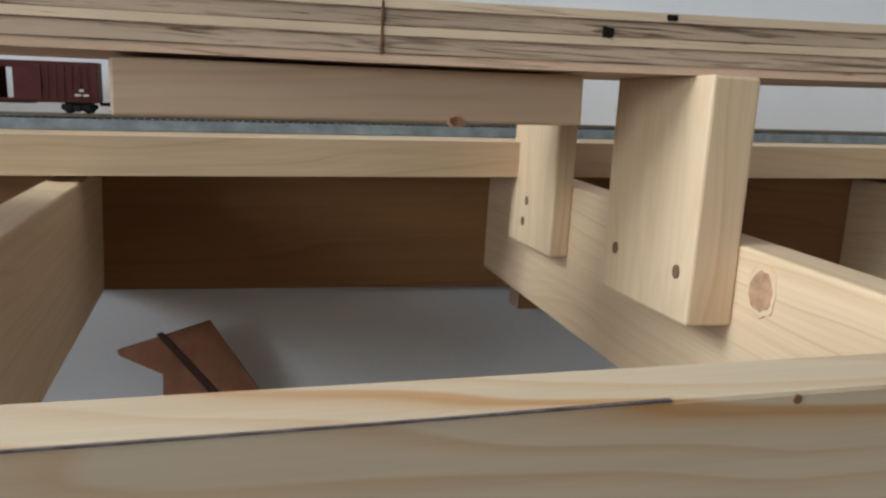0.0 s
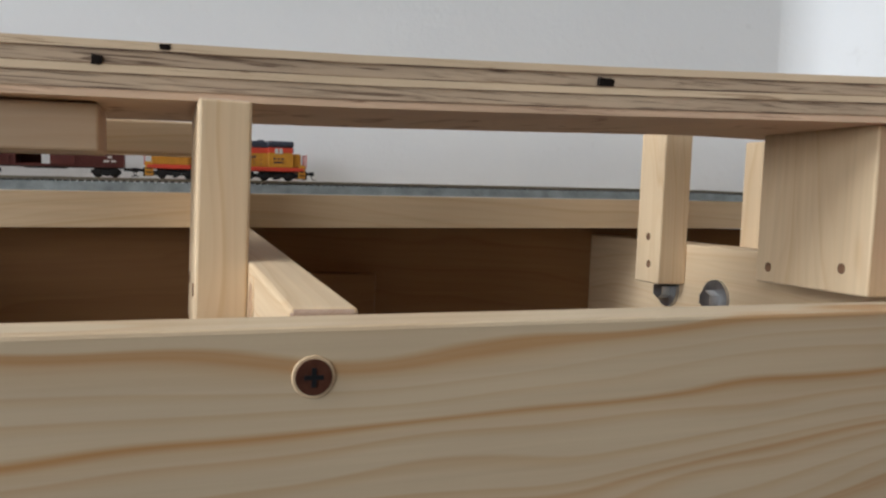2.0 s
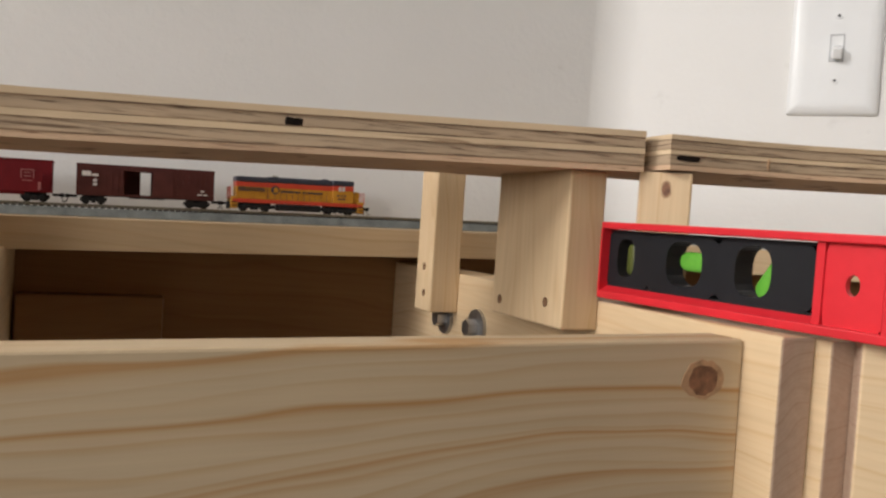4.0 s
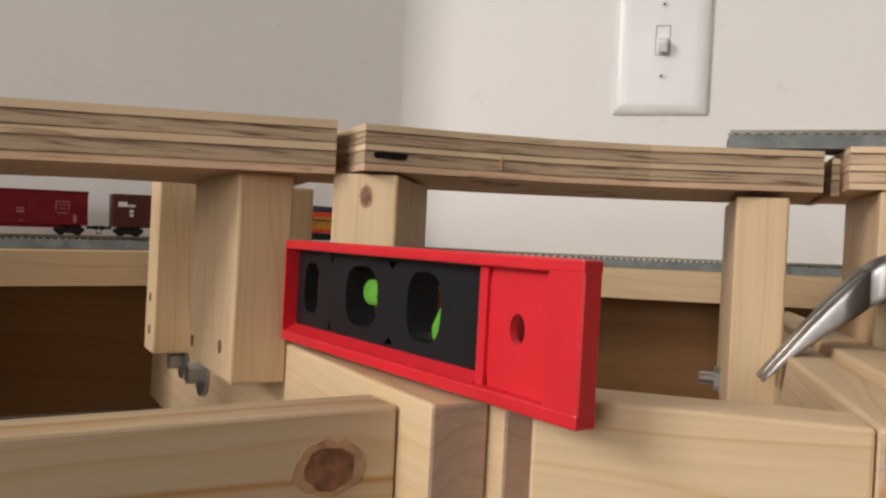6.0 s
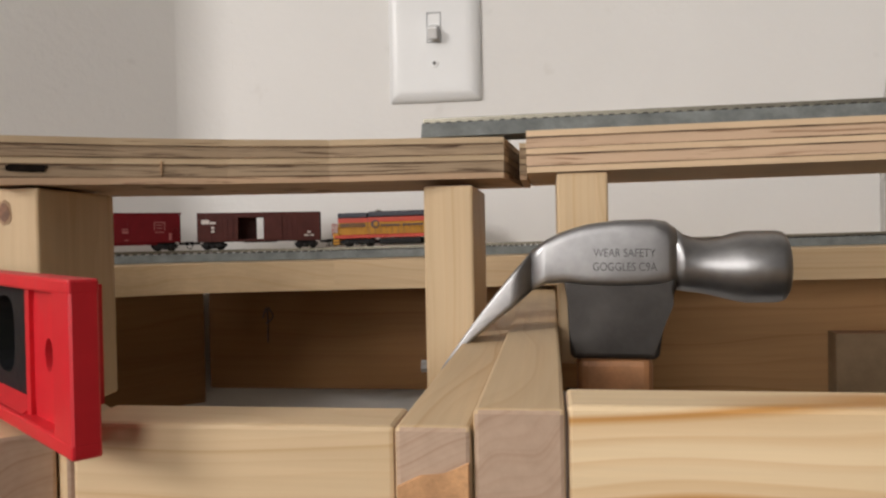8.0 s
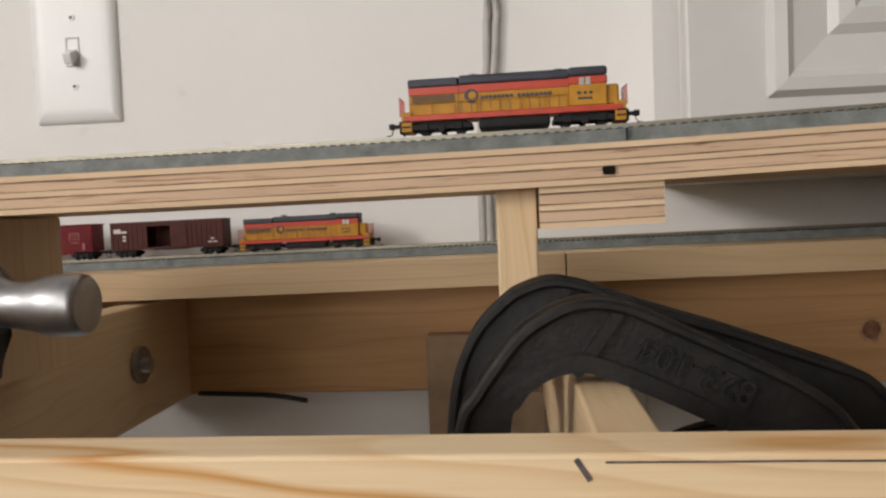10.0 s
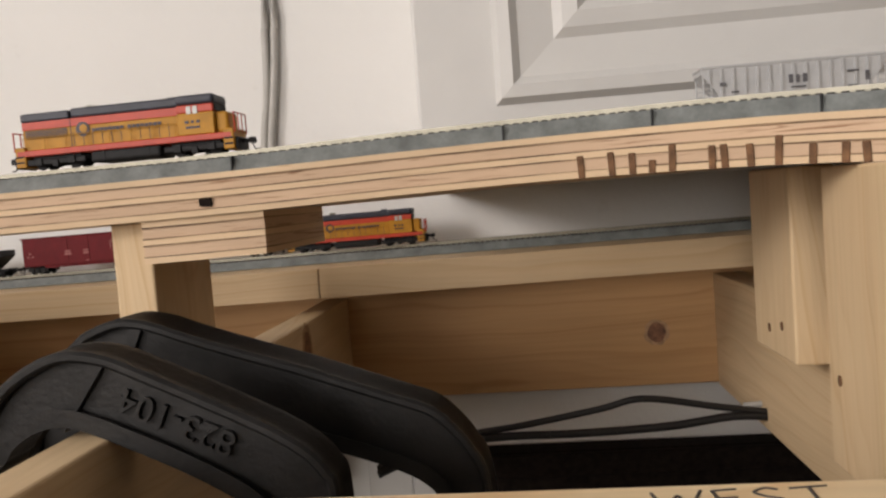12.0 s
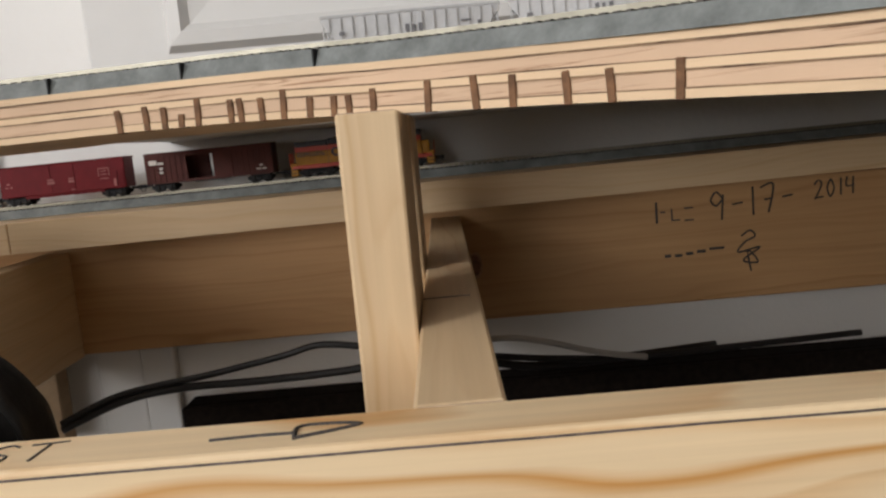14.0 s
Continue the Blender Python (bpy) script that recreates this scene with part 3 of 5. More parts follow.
# ---------------------------------------------------------------- bench modules
def bench_left():
    b = thing("bench_module", "pale pine bench frame along the slanting wall, open on top", "bench frame", M1, "bench modules")
    # front rail falls away slightly to the left
    lumber(b, "front_rail", -0.95, 0.527, 0.196, 0.215, -0.0273 - 0.089, -0.0273, "x", PINE, "knotty pine front rail", lean=-0.87)
    bm = bmesh.new()
    sweep(bm, [(-0.4 + 0.05 * k, 0.1962, -0.0241 + 0.0152 * (-0.4 + 0.05 * k) - 0.0016 + 0.0001 * k + 0.0002 * math.sin(k * 1.3)) for k in range(11)], [(0.0006, 0), (-0.0005, 0), (-0.0005, 0.00045), (0.0006, 0.00045)])
    part("pencil_line", bm, PENCIL, b, "dark pencil line")
    screw(b, pose(0.210, 0.1957, -0.0332) @ FRONT, 0.0048)
    hole(b, pose(0.129, 0.1958, -0.0240) @ FRONT, 0.0010)
    knot(b, pose(0.5055, 0.1958, -0.0328) @ FRONT, 0.0080, 0.75)
    # ribs run from the rail to the back panel
    for s0, top in ((-0.073, -0.022), (0.2065, -0.0145), (0.527, -0.0120)):
        r = lumber(b, "rib", s0, s0 + 0.019, 0.215 if s0 < 0.5 else 0.177, 0.610, top - 0.08, top, "y", PINE_PALE)
        if s0 == 0.2065:  # this one rises towards the wall
            r.matrix_basis = pose(0, 0.36, top) @ pose(0, 0, 0, 1.8) @ pose(0, -0.36, -top) @ r.matrix_basis
    knot(b, pose(0.2062, 0.306, -0.030, 0, 0, 0) @ pose(0, 0, 0, 90, 0, -90), 0.0062, 1.2, True)
    # panel and block coloured darker for the shade they stand in
    lumber(b, "back_panel", -0.9, 0.747, 0.610, 0.629, -0.102, -0.004, "x", PINE_SHADE, "dark brown pine back panel")
    lumber(b, "back_block", 0.228, 0.33, 0.592, 0.610, -0.115, -0.047, "x", PINE_SHADE)
    # risers under the plywood
    for nm, s0, s1, n0, n1, z0, z1 in (("riser", 0.1865, 0.2065, 0.321, 0.392, -0.0475, 0.0465), ("riser", 0.1950, 0.2065, 0.470, 0.535, -0.051, 0.0455),
                                       ("riser", 0.504, 0.527, 0.476, 0.505, -0.041, 0.0660), ("riser", 0.504, 0.527, 0.301, 0.380, -0.028, 0.0575),
                                       ("riser", 0.5665, 0.5865, 0.440, 0.469, -0.030, 0.0620)):
        lumber(b, nm, s0, s1, n0, n1, z0, z1, "z", PINE_PALE)
    side = pose(0, 0, 0, 90, 0, -90)
    for s, n, z in ((0.504, 0.490, -0.008), (0.504, 0.488, -0.0275), (0.504, 0.318, -0.015), (0.504, 0.3698, -0.019), (0.1865, 0.331, -0.028), (0.1865, 0.380, -0.028), (0.1950, 0.508, -0.024), (0.1950, 0.512, -0.037)):
        hole(b, pose(s - 0.0002, n, z) @ side, 0.0022, 1.25)
    lumber(b, "cleat", -0.018, 0.150, 0.350, 0.395, 0.0228, 0.0418, "x", PINE_CLEAT_SHADE, "pine cleat under the plywood, coloured as shaded", lean=-1.6)
    knot(b, pose(0.10, 0.3498, 0.0245) @ FRONT, 0.0028, 0.6)
    lumber(b, "cleat", 0.12, 0.1940, 0.452, 0.470, 0.0290, 0.0470, "x", PINE_PALE, "pine cleat under the plywood", lean=-1.2)
    # bolts that join the two modules
    for n, z, r in ((0.441, -0.047, 0.013), (0.494, -0.047, 0.012)):
        bm = bmesh.new()
        rod(bm, (0.527, n, z), (0.5245, n, z), r, 24)
        w = part("washer", bm, ZINC, b, "zinc fender washer")
        bm = bmesh.new()
        rod(bm, (0.5245, n, z), (0.517, n, z), 0.006, 6)
        part("bolt_head", bm, ZINC, w, "hexagon bolt head")
    return b


def bench_middle():
    b = thing("bench_module", "pale pine bench frame filling the corner", "bench frame", I4, "bench modules")
    lumber(b, "front_rail", 0.2755, 0.3570, 0.4957, 0.516, -0.0952, -0.0062, "x", PINE_PALE)
    # left rib keeps to the slanting wall's square
    bm = boxed(-0.219, 0.219, -0.0097, 0.0097, -0.0445, 0.0445, 0.0012, 2)
    for f in bm.faces:
        f.normal_update()
        f.material_index = 1 if abs(f.normal.x) > 0.9 else 0
    part("rib", bm, [PINE_PALE, PINE_END], b, "", M1 @ pose(0.5563, 0.389, -0.0125 - 0.0445, 0, 0, 90))
    lumber(b, "rib", 0.3573, 0.3752, 0.4945, 0.961, -0.0945, -0.0058, "y", PINE_PALE)
    # shade under the corner deck is in this panel's colour
    lumber(b, "back_panel", 0.10, 0.3795, 0.961, 0.979, -0.090, 0.0, "x", PINE_SHADE, "dark brown pine back panel")
    lumber(b, "riser", 0.3378, 0.3600, 0.6645, 0.732, -0.036, 0.0605, "z", PINE_PALE)
    # riser pair at the start of the middle deck
    post = lumber(b, "riser", -0.0136, 0.0136, -0.031, 0.031, -0.030, 0.0592, "z", PINE_PALE)
    post.matrix_basis = pose(0.1870, 0.6180, 0, 0, 0, 5.4) @ post.matrix_basis
    knot(b, pose(0.1905, 0.5871, 0.0500, 0, 0, 5.4) @ FRONT, 0.0019, 1.8)
    part("torn_corner", slab(bmesh.new(), [(0.3578, -0.0198), (0.3630, -0.0172), (0.3690, -0.0166), (0.3747, -0.0140), (0.3747, -0.0938), (0.3578, -0.0938)], 0.4939, 0.4948, 0.0002, 1), TORN, b, "torn orange wood on the rib's end")
    # pencilled up arrow on the back panel
    bm = bmesh.new()
    tube(bm, [(0.153, 0.9606, -0.05), (0.1535, 0.9606, -0.035), (0.153, 0.9606, -0.022)], 0.0007, 5)
    tube(bm, [(0.149, 0.9606, -0.029), (0.153, 0.9606, -0.0205), (0.158, 0.9606, -0.028), (0.152, 0.9606, -0.034)], 0.0007, 5)
    part("pencil_arrow", bm, PENCIL, b, "dark pencil arrow")
    bm = bmesh.new()
    rod(bm, (0.3375, 0.71, -0.028), (0.328, 0.71, -0.028), 0.003, 10)
    rod(bm, (0.338, 0.71, -0.028), (0.335, 0.71, -0.028), 0.006, 6)
    part("bolt", bm, ZINC, b, "zinc bolt end with nut")
    return b


def bench_right():
    b = thing("bench_module", "long pale pine bench frame along the wall, with pencil notes", "bench frame", I4, "bench modules")
    lumber(b, "front_rail", 0.3970, 1.75, 0.497, 0.517, -0.0925, -0.0038, "x", PINE_WARM_LIT, "knotty pine front rail", lean=0.23)
    lumber(b, "rib", 0.3756, 0.3967, 0.4955, 0.961, -0.0905, -0.0018, "y", PINE_PALE)
    lumber(b, "rib", 0.700, 0.719, 0.517, 0.961, -0.092, -0.005, "y", PINE_PALE)
    lumber(b, "rib", 1.0110, 1.0340, 0.517, 0.961, -0.092, -0.0035, "y", PINE_PALE)
    part("pencil_line", boxed(1.0112, 1.030, 0.6430, 0.6440, -0.0037, -0.0032), PENCIL, b, "dark pencil line")
    lumber(b, "back_panel", 0.3805, 1.75, 0.961, 0.979, -0.0905, 0.004, "x", PINE_BACK, "dark brown pine back panel")
    lumber(b, "back_block", 0.606, 0.702, 0.942, 0.961, -0.16, -0.041, "z", MDF, "brown hardboard block")
    lumber(b, "riser", 0.3970, 0.4195, 0.670, 0.738, -0.02, 0.0652, "z", PINE_PALE)
    lumber(b, "riser", 0.672, 0.6915, 0.684, 0.752, -0.030, 0.0692, "z", PINE_PALE)
    lumber(b, "riser", 0.9895, 1.0105, 0.595, 0.672, -0.055, 0.0705, "z", PINE_PALE)
    lumber(b, "riser", 0.9895, 1.0105, 0.712, 0.775, -0.0225, 0.0720, "z", PINE_PALE)
    side = pose(0, 0, 0, 90, 0, -90)
    for x, y, z in ((0.9893, 0.606, -0.020), (0.9893, 0.66, -0.017), (0.9893, 0.612, -0.042), (0.9893, 0.73, -0.006), (0.9893, 0.75, -0.010)):
        hole(b, pose(x, y, z) @ side, 0.0018, 1.3)
    knot(b, pose(0.7192, 0.832, -0.024) @ pose(0, 0, 0, 90, 0, 90), 0.008, 1.7)
    knot(b, pose(0.9655, 0.9607, -0.048) @ FRONT, 0.0072, 1.1)
    knot(b, pose(1.043, 0.9607, -0.045) @ FRONT, 0.0045, 1.9)
    part("pencil_tick", boxed(-0.0007, 0.0007, -0.0032, 0.0032, -0.0003, 0.0002), PENCIL, b, "short pencil tick", pose(0.6945, 0.4969, -0.0062) @ FRONT @ pose(0, 0, 0, 0, 0, 32))
    bm = bmesh.new()
    rod(bm, (0.397, 0.868, -0.046), (0.4, 0.868, -0.046), 0.0138, 24)
    w = part("washer", bm, ZINC, b, "zinc fender washer")
    bm = bmesh.new()
    rod(bm, (0.4, 0.868, -0.046), (0.4065, 0.868, -0.046), 0.006, 6)
    part("bolt_head", bm, ZINC, w, "hexagon bolt head")
    # pencil line just under the rail's top edge
    bm = bmesh.new()
    for x0, x1 in ((0.70, 0.836), (0.845, 1.14)):
        sweep(bm, [(x0 + (x1 - x0) * k / 9, 0.4970, -0.0016 - 0.004 * (x0 + (x1 - x0) * k / 9 - 0.5) - 0.0022 + 0.0003 * math.sin(3.1 * k)) for k in range(10)], [(0.0003, 0), (-0.0003, 0), (-0.0003, 0.0005), (0.0003, 0.0005)])
    part("pencil_line", bm, PENCIL, b, "dark pencil line")
    # marker notes on top of the rail
    handwriting("WEST", 0.0112, 0.00042, pose(0.8905, 0.5015, -0.0030, 0, 0.23, 1) @ Matrix.Diagonal((1.1, 0.95, 0.6, 1)), INK, b, "handwritten word in black marker")
    bm = bmesh.new()
    tube(bm, [(0.965, 0.5055, -0.0034), (0.975, 0.506, -0.0034), (0.985, 0.5058, -0.0034)], 0.0006, 5)
    tube(bm, [(0.985, 0.502, -0.0034), (0.9855, 0.510, -0.0034), (0.9995, 0.5085, -0.0035), (0.985, 0.5025, -0.0034)], 0.0006, 5)
    part("note_arrow", bm, INK, b, "hand-drawn arrow in black marker")
    # notes on the back panel: a bar for the name, a date, bars for the rest
    k = pose(0, 0.9606, 0)
    bars([(1.190, 1.1919, -0.024, -0.007), (1.194, 1.198, -0.0160, -0.0148), (1.2025, 1.2095, -0.0232, -0.0220), (1.2025, 1.2037, -0.0220, -0.013), (1.2130, 1.2205, -0.0142, -0.0130), (1.2130, 1.2205, -0.0240, -0.0228)], 0.0002, k @ FRONT, INK, b, "note", "pencilled bars")
    handwriting("9-17-", 0.0225, 0.0008, pose(1.235, 0.9606, -0.026) @ FRONT @ pose(0, 0, 0, 0, 0, 4), INK, b, "pencilled date")
    handwriting("2014", 0.0140, 0.0007, pose(1.318, 0.9606, -0.015) @ FRONT @ pose(0, 0, 0, 0, 0, 3), INK, b, "pencilled year")
    bars([(1.196, 1.201, -0.0525, -0.0500), (1.204, 1.210, -0.0528, -0.0503), (1.213, 1.219, -0.0518, -0.0493), (1.222, 1.229, -0.0508, -0.0483), (1.232, 1.244, -0.0492, -0.0471)], 0.0002, k @ FRONT, INK, b, "note", "pencilled bars")
    bm = bmesh.new()
    tube(bm, [(1.283, 0, -0.040), (1.290, 0, -0.036), (1.294, 0, -0.041), (1.286, 0, -0.045), (1.280, 0, -0.053), (1.298, 0, -0.050), (1.284, 0, -0.060), (1.296, 0, -0.062), (1.288, 0, -0.052), (1.290, 0, -0.069)], 0.0008, 5)
    part("doodle", bm, INK, b, "pencil scribble", pose(-0.025, 0.9606, 0))
    return b


# ---------------------------------------------------------------- plywood decks
LAYERS = ((0.0034, "L"), (0.0056, "D"), (0.0034, "L"), (0.0058, "D"), (0.0033, "R"))


def plywood(name, label, front, back, m=I4, thick=None, seed=3, warm=False):
    """Laminated plywood strip between two edges of (x, y, z of the top); every veneer is a sheet of its own."""
    rng = random.Random(seed)
    deck = thing(name, label, "plywood", m, "plywood decks")
    k = (thick or 0.0215) / sum(t for t, _ in LAYERS)
    z = 0.0
    looks = {"L": WARM_L, "D": WARM_D, "R": WARM_L} if warm else {"L": VENEER_L, "D": VENEER_D, "R": VENEER_R}
    for t, kind in LAYERS:
        z2 = z - t * k
        j = (0.0 if kind != "D" else 0.0004) + rng.uniform(-0.0001, 0.0002)
        bm = bmesh.new()
        rows = []
        for (fx, fy, fz), (bx, by, bz) in zip(front, back):
            d = Vector((bx - fx, by - fy, 0)).normalized() * j
            rows.append([bm.verts.new((fx + d.x, fy + d.y, fz + z)), bm.verts.new((bx - d.x, by - d.y, bz + z)), bm.verts.new((bx - d.x, by - d.y, bz + z2)), bm.verts.new((fx + d.x, fy + d.y, fz + z2))])
        for a, b in zip(rows, rows[1:]):
            for q in range(4):
                bm.faces.new((a[q], a[(q + 1) % 4], b[(q + 1) % 4], b[q]))
        bm.faces.new(rows[0][::-1])
        bm.faces.new(rows[-1])
        part("veneer", bm, looks[kind], deck)
        z = z2
        if z - 0.001 > -sum(t for t, _ in LAYERS) * k:
            bm = bmesh.new()
            rows = []
            for (fx, fy, fz), (bx, by, bz) in zip(front, back):
                d = Vector((bx - fx, by - fy, 0)).normalized() * -0.00012
                w = 0.00022 + rng.uniform(-0.00008, 0.00014)
                rows.append([bm.verts.new(p) for p in ((fx + d.x, fy + d.y, fz + z + w), (bx - d.x, by - d.y, bz + z + w), (bx - d.x, by - d.y, bz + z - w), (fx + d.x, fy + d.y, fz + z - w))])
            for a, b in zip(rows, rows[1:]):
                for q in range(4):
                    bm.faces.new((a[q], a[(q + 1) % 4], b[(q + 1) % 4], b[q]))
            bm.faces.new(rows[0][::-1])
            bm.faces.new(rows[-1])
            part("glue_line", bm, GLUE, deck)
    return deck


def gap(deck, m, w, h, label="dark gap in the plywood core", fill=None):
    """A ragged void left between the veneers."""
    rng = random.Random(int(w * 1e6 + h * 3e6))
    bm = bmesh.new()
    line = []
    for k in range(12):
        a = 2 * math.pi * k / 12 + 0.2
        px, py = math.cos(a), math.sin(a)
        s = 1 / max(abs(px), abs(py)) * rng.uniform(0.82, 1.06)
        line.append((px * s * w / 2, py * s * h / 2))
    top = [bm.verts.new((x, y, 0.0004)) for x, y in line]
    low = [bm.verts.new((x, y, -0.003)) for x, y in line]
    bm.faces.new(top)
    bm.faces.new(low[::-1])
    for k in range(12):
        q = (k + 1) % 12
        bm.faces.new((top[k], low[k], low[q], top[q]))
    part("core_gap", bm, fill or VOID, deck, label, m)


# front edge of the right deck: x, y, height of the top
EDGE = ((0.30, 0.666, 0.0829), (0.384, 0.668, 0.0841), (0.55, 0.671, 0.0858), (0.723, 0.672, 0.0883), (0.82, 0.6715, 0.0910), (0.893, 0.6655, 0.0921), (0.964, 0.6435, 0.0911), (1.001, 0.6240, 0.0889), (1.066, 0.5785, 0.0853), (1.12, 0.5270, 0.0812), (1.23, 0.4100, 0.0730))


def along(x, j):
    """Smooth value of the edge table at x."""
    x = min(max(x, EDGE[0][0]), EDGE[-1][0])
    i = max(k for k in range(len(EDGE) - 1) if EDGE[k][0] <= x)
    p, q = EDGE[i], EDGE[i + 1]

    def slope(k):
        a, b = EDGE[max(k - 1, 0)], EDGE[min(k + 1, len(EDGE) - 1)]
        return (b[j] - a[j]) / (b[0] - a[0])
    w = q[0] - p[0]
    t = (x - p[0]) / w
    return (2 * t ** 3 - 3 * t * t + 1) * p[j] + (t ** 3 - 2 * t * t + t) * w * slope(i) + (3 * t * t - 2 * t ** 3) * q[j] + (t ** 3 - t * t) * w * slope(i + 1)


def edge_y(x):
    return along(x, 1)


def edge_z(x):
    return along(x, 2)


def decks():
    left = [(-0.60, 0.372, 0.050), (-0.30, 0.362, 0.057), (0.0, 0.346, 0.0632), (0.067, 0.341, 0.0645), (0.145, 0.335, 0.0665), (0.25, 0.327, 0.0695), (0.356, 0.316, 0.0735), (0.45, 0.302, 0.077), (0.538, 0.285, 0.0798)]
    back = [(s + 0.012, n + 0.095, z) for s, n, z in left]
    back[-1] = (0.538 + 0.02, 0.285 + 0.125, 0.0798)
    d = plywood("plywood_deck", "unpainted plywood roadbed strip with worn edge", left, back, M1, seed=1)
    gap(d, pose(0.359, 0.3155, 0.0667) @ FRONT @ pose(0, 0, 0, 0, 6, 0), 0.0085, 0.0036)
    gap(d, pose(0.150, 0.3345, 0.0590) @ FRONT, 0.0042, 0.0040)
    gap(d, pose(0.174, 0.3326, 0.0658) @ FRONT, 0.0042, 0.0024)
    gap(d, pose(0.069, 0.3407, 0.0545) @ FRONT, 0.0008, 0.019, "butt joint line", SAWN)
    gap(d, pose(-0.07, 0.3497, 0.0485) @ FRONT, 0.0045, 0.0040)
    # middle deck bends from the slant to the wall's line
    fr = [(0.1922, 0.5795, 0.0783), (0.225, 0.604, 0.0790), (0.262, 0.627, 0.0797), (0.300, 0.646, 0.0805), (0.336, 0.6570, 0.0812), (0.3738, 0.6690, 0.0820)]
    bk = [(0.128, 0.650, 0.0785), (0.172, 0.680, 0.0790), (0.218, 0.706, 0.0797), (0.262, 0.726, 0.0805), (0.310, 0.742, 0.0812), (0.3800, 0.754, 0.0821)]
    d = plywood("plywood_deck", "short unpainted plywood strip bridging the corner", fr, bk, seed=2, thick=0.0183)
    gap(d, pose(0.2010, 0.5861, 0.0665, 0, 0, 36.7) @ FRONT, 0.014, 0.0030)
    gap(d, pose(0.2400, 0.6133, 0.0672, 0, 0, 31) @ FRONT, 0.0008, 0.0060, "saw line across the veneers", KNOT_RIM)
    # plywood packing in the joint between the middle and the right deck
    fr = [(0.3802, 0.686, 0.0808), (0.3837, 0.686, 0.0808)]
    bk = [(0.3802, 0.7535, 0.0808), (0.3837, 0.7535, 0.0808)]
    plywood("plywood_splice", "plywood packing in the deck joint", fr, bk, seed=7, thick=0.0172)
    # right deck carries the upper track and swings out to the front
    fr = [(x, edge_y(x), edge_z(x)) for x in [0.384 + 0.04 * k for k in range(9)] + [0.72 + 0.02 * k for k in range(26)]]
    bk = []
    for x, y, z in fr:
        e = max(x - 0.74, 0.0)
        bk.append((x + 0.35 * e, min(y + 0.098 + 0.25 * e, 0.835) if x < 1.0 else 0.835 - 0.1 * (x - 1.0), max(z, 0.0842 + 0.0160 * (x - 0.384) + 0.0006) if x > 0.80 else z))
    d = plywood("plywood_deck", "long unpainted plywood strip with saw kerfs", fr, bk, seed=3, thick=0.0187, warm=True)
    gap(d, pose(0.7245, 0.6717, 0.0755) @ FRONT, 0.0062, 0.0042)
    rng = random.Random(4)
    xs = [0.8913, 0.9036, 0.9118, 0.9194, 0.9271, 0.9416, 0.9459, 0.9549, 0.9644, 0.9752, 0.985, 0.991, 1.0005, 1.0205, 1.0363, 1.0481, 1.0636, 1.075, 1.0911]
    for k, x in enumerate(xs):
        i = max(j for j in range(len(fr) - 1) if fr[j][0] <= x)
        f = (x - fr[i][0]) / (fr[i + 1][0] - fr[i][0])
        y, z = fr[i][1] + f * (fr[i + 1][1] - fr[i][1]), fr[i][2] + f * (fr[i + 1][2] - fr[i][2])
        turn = math.degrees(math.atan2(fr[i + 1][1] - fr[i][1], fr[i + 1][0] - fr[i][0]))
        h = 0.0055 if k == 3 else rng.uniform(0.0088, 0.0118) if k not in (9, 10, 11) else 0.0078
        bm = boxed(-0.0014, 0.0014, -h / 2, h / 2, -0.004, 0.0006, 0.0003)
        part("saw_kerf", bm, SAWN, d, "", pose(x, y, z - 0.0190 + h / 2, 0, rng.uniform(-4, 4), turn) @ FRONT)
    # splice plate under the right deck
    fr = [(x, 0.674, edge_z(x) - 0.0189) for x in (0.6925, 0.72, 0.750)]
    bk = [(x, 0.765, edge_z(x) - 0.0189) for x in (0.6925, 0.72, 0.754)]
    plywood("plywood_splice", "rough plywood splice plate under the deck", fr, bk, seed=5, thick=0.0195, warm=True)


# ---------------------------------------------------------------- tracks
def track(name, label, pts, bed_h, m=I4, ends=True):
    """Roadbed track: moulded grey bed, dark ties, two bright rails."""
    t = thing(name, label, "model track", m)
    hb = bed_h
    part("roadbed", sweep(bmesh.new(), pts, [(0.0125, 0), (0.0095, hb), (-0.0095, hb), (-0.0125, 0)]), BED, t)
    for o in (0.0045, -0.0045):
        part("rail", sweep(bmesh.new(), pts, [(o + 0.0005, hb + 0.0008), (o + 0.0005, hb + 0.0028), (o - 0.0005, hb + 0.0028), (o - 0.0005, hb + 0.0008)]), RAIL, t, "bright metal rail")
    bm = bmesh.new()
    P = [Vector(p) for p in pts]
    acc = 0.0
    for a, b in zip(P, P[1:]):
        d = b - a
        n = max(1, int(d.length / 0.0042))
        d2 = Vector((d.x, d.y, 0)).normalized()
        side = Vector((-d2.y, d2.x, 0))
        for k in range(n):
            c = a + d * ((k + 0.5) / n) + Vector((0, 0, hb))
            vs = [bm.verts.new(c + side * s + d2 * e + Vector((0, 0, h))) for h in (-0.0004, 0.0008) for s, e in ((0.0080, -0.0011), (0.0080, 0.0011), (-0.0080, 0.0011), (-0.0080, -0.0011))]
            for q in ((4, 5, 6, 7), (0, 1, 5, 4), (1, 2, 6, 5), (2, 3, 7, 6), (3, 0, 4, 7)):
                bm.faces.new([vs[i] for i in q])
    ties = part("tie_strip", bm, TIE, t)
    tagged(ties, kind="stuff")
    return t


YT, NT = 0.938, 0.584  # centre lines of the lower track
RAD = 0.30
CX, CY = YT - NT * math.sqrt(2), YT
TL = RAD * math.tan(math.pi / 8)


def low_z(u):
    """Top of the lower shelf along the line."""
    return 0.0212 + 0.0262 * u if u < 0 else 0.0212 + 0.0112 * max(u - 0.2, 0)


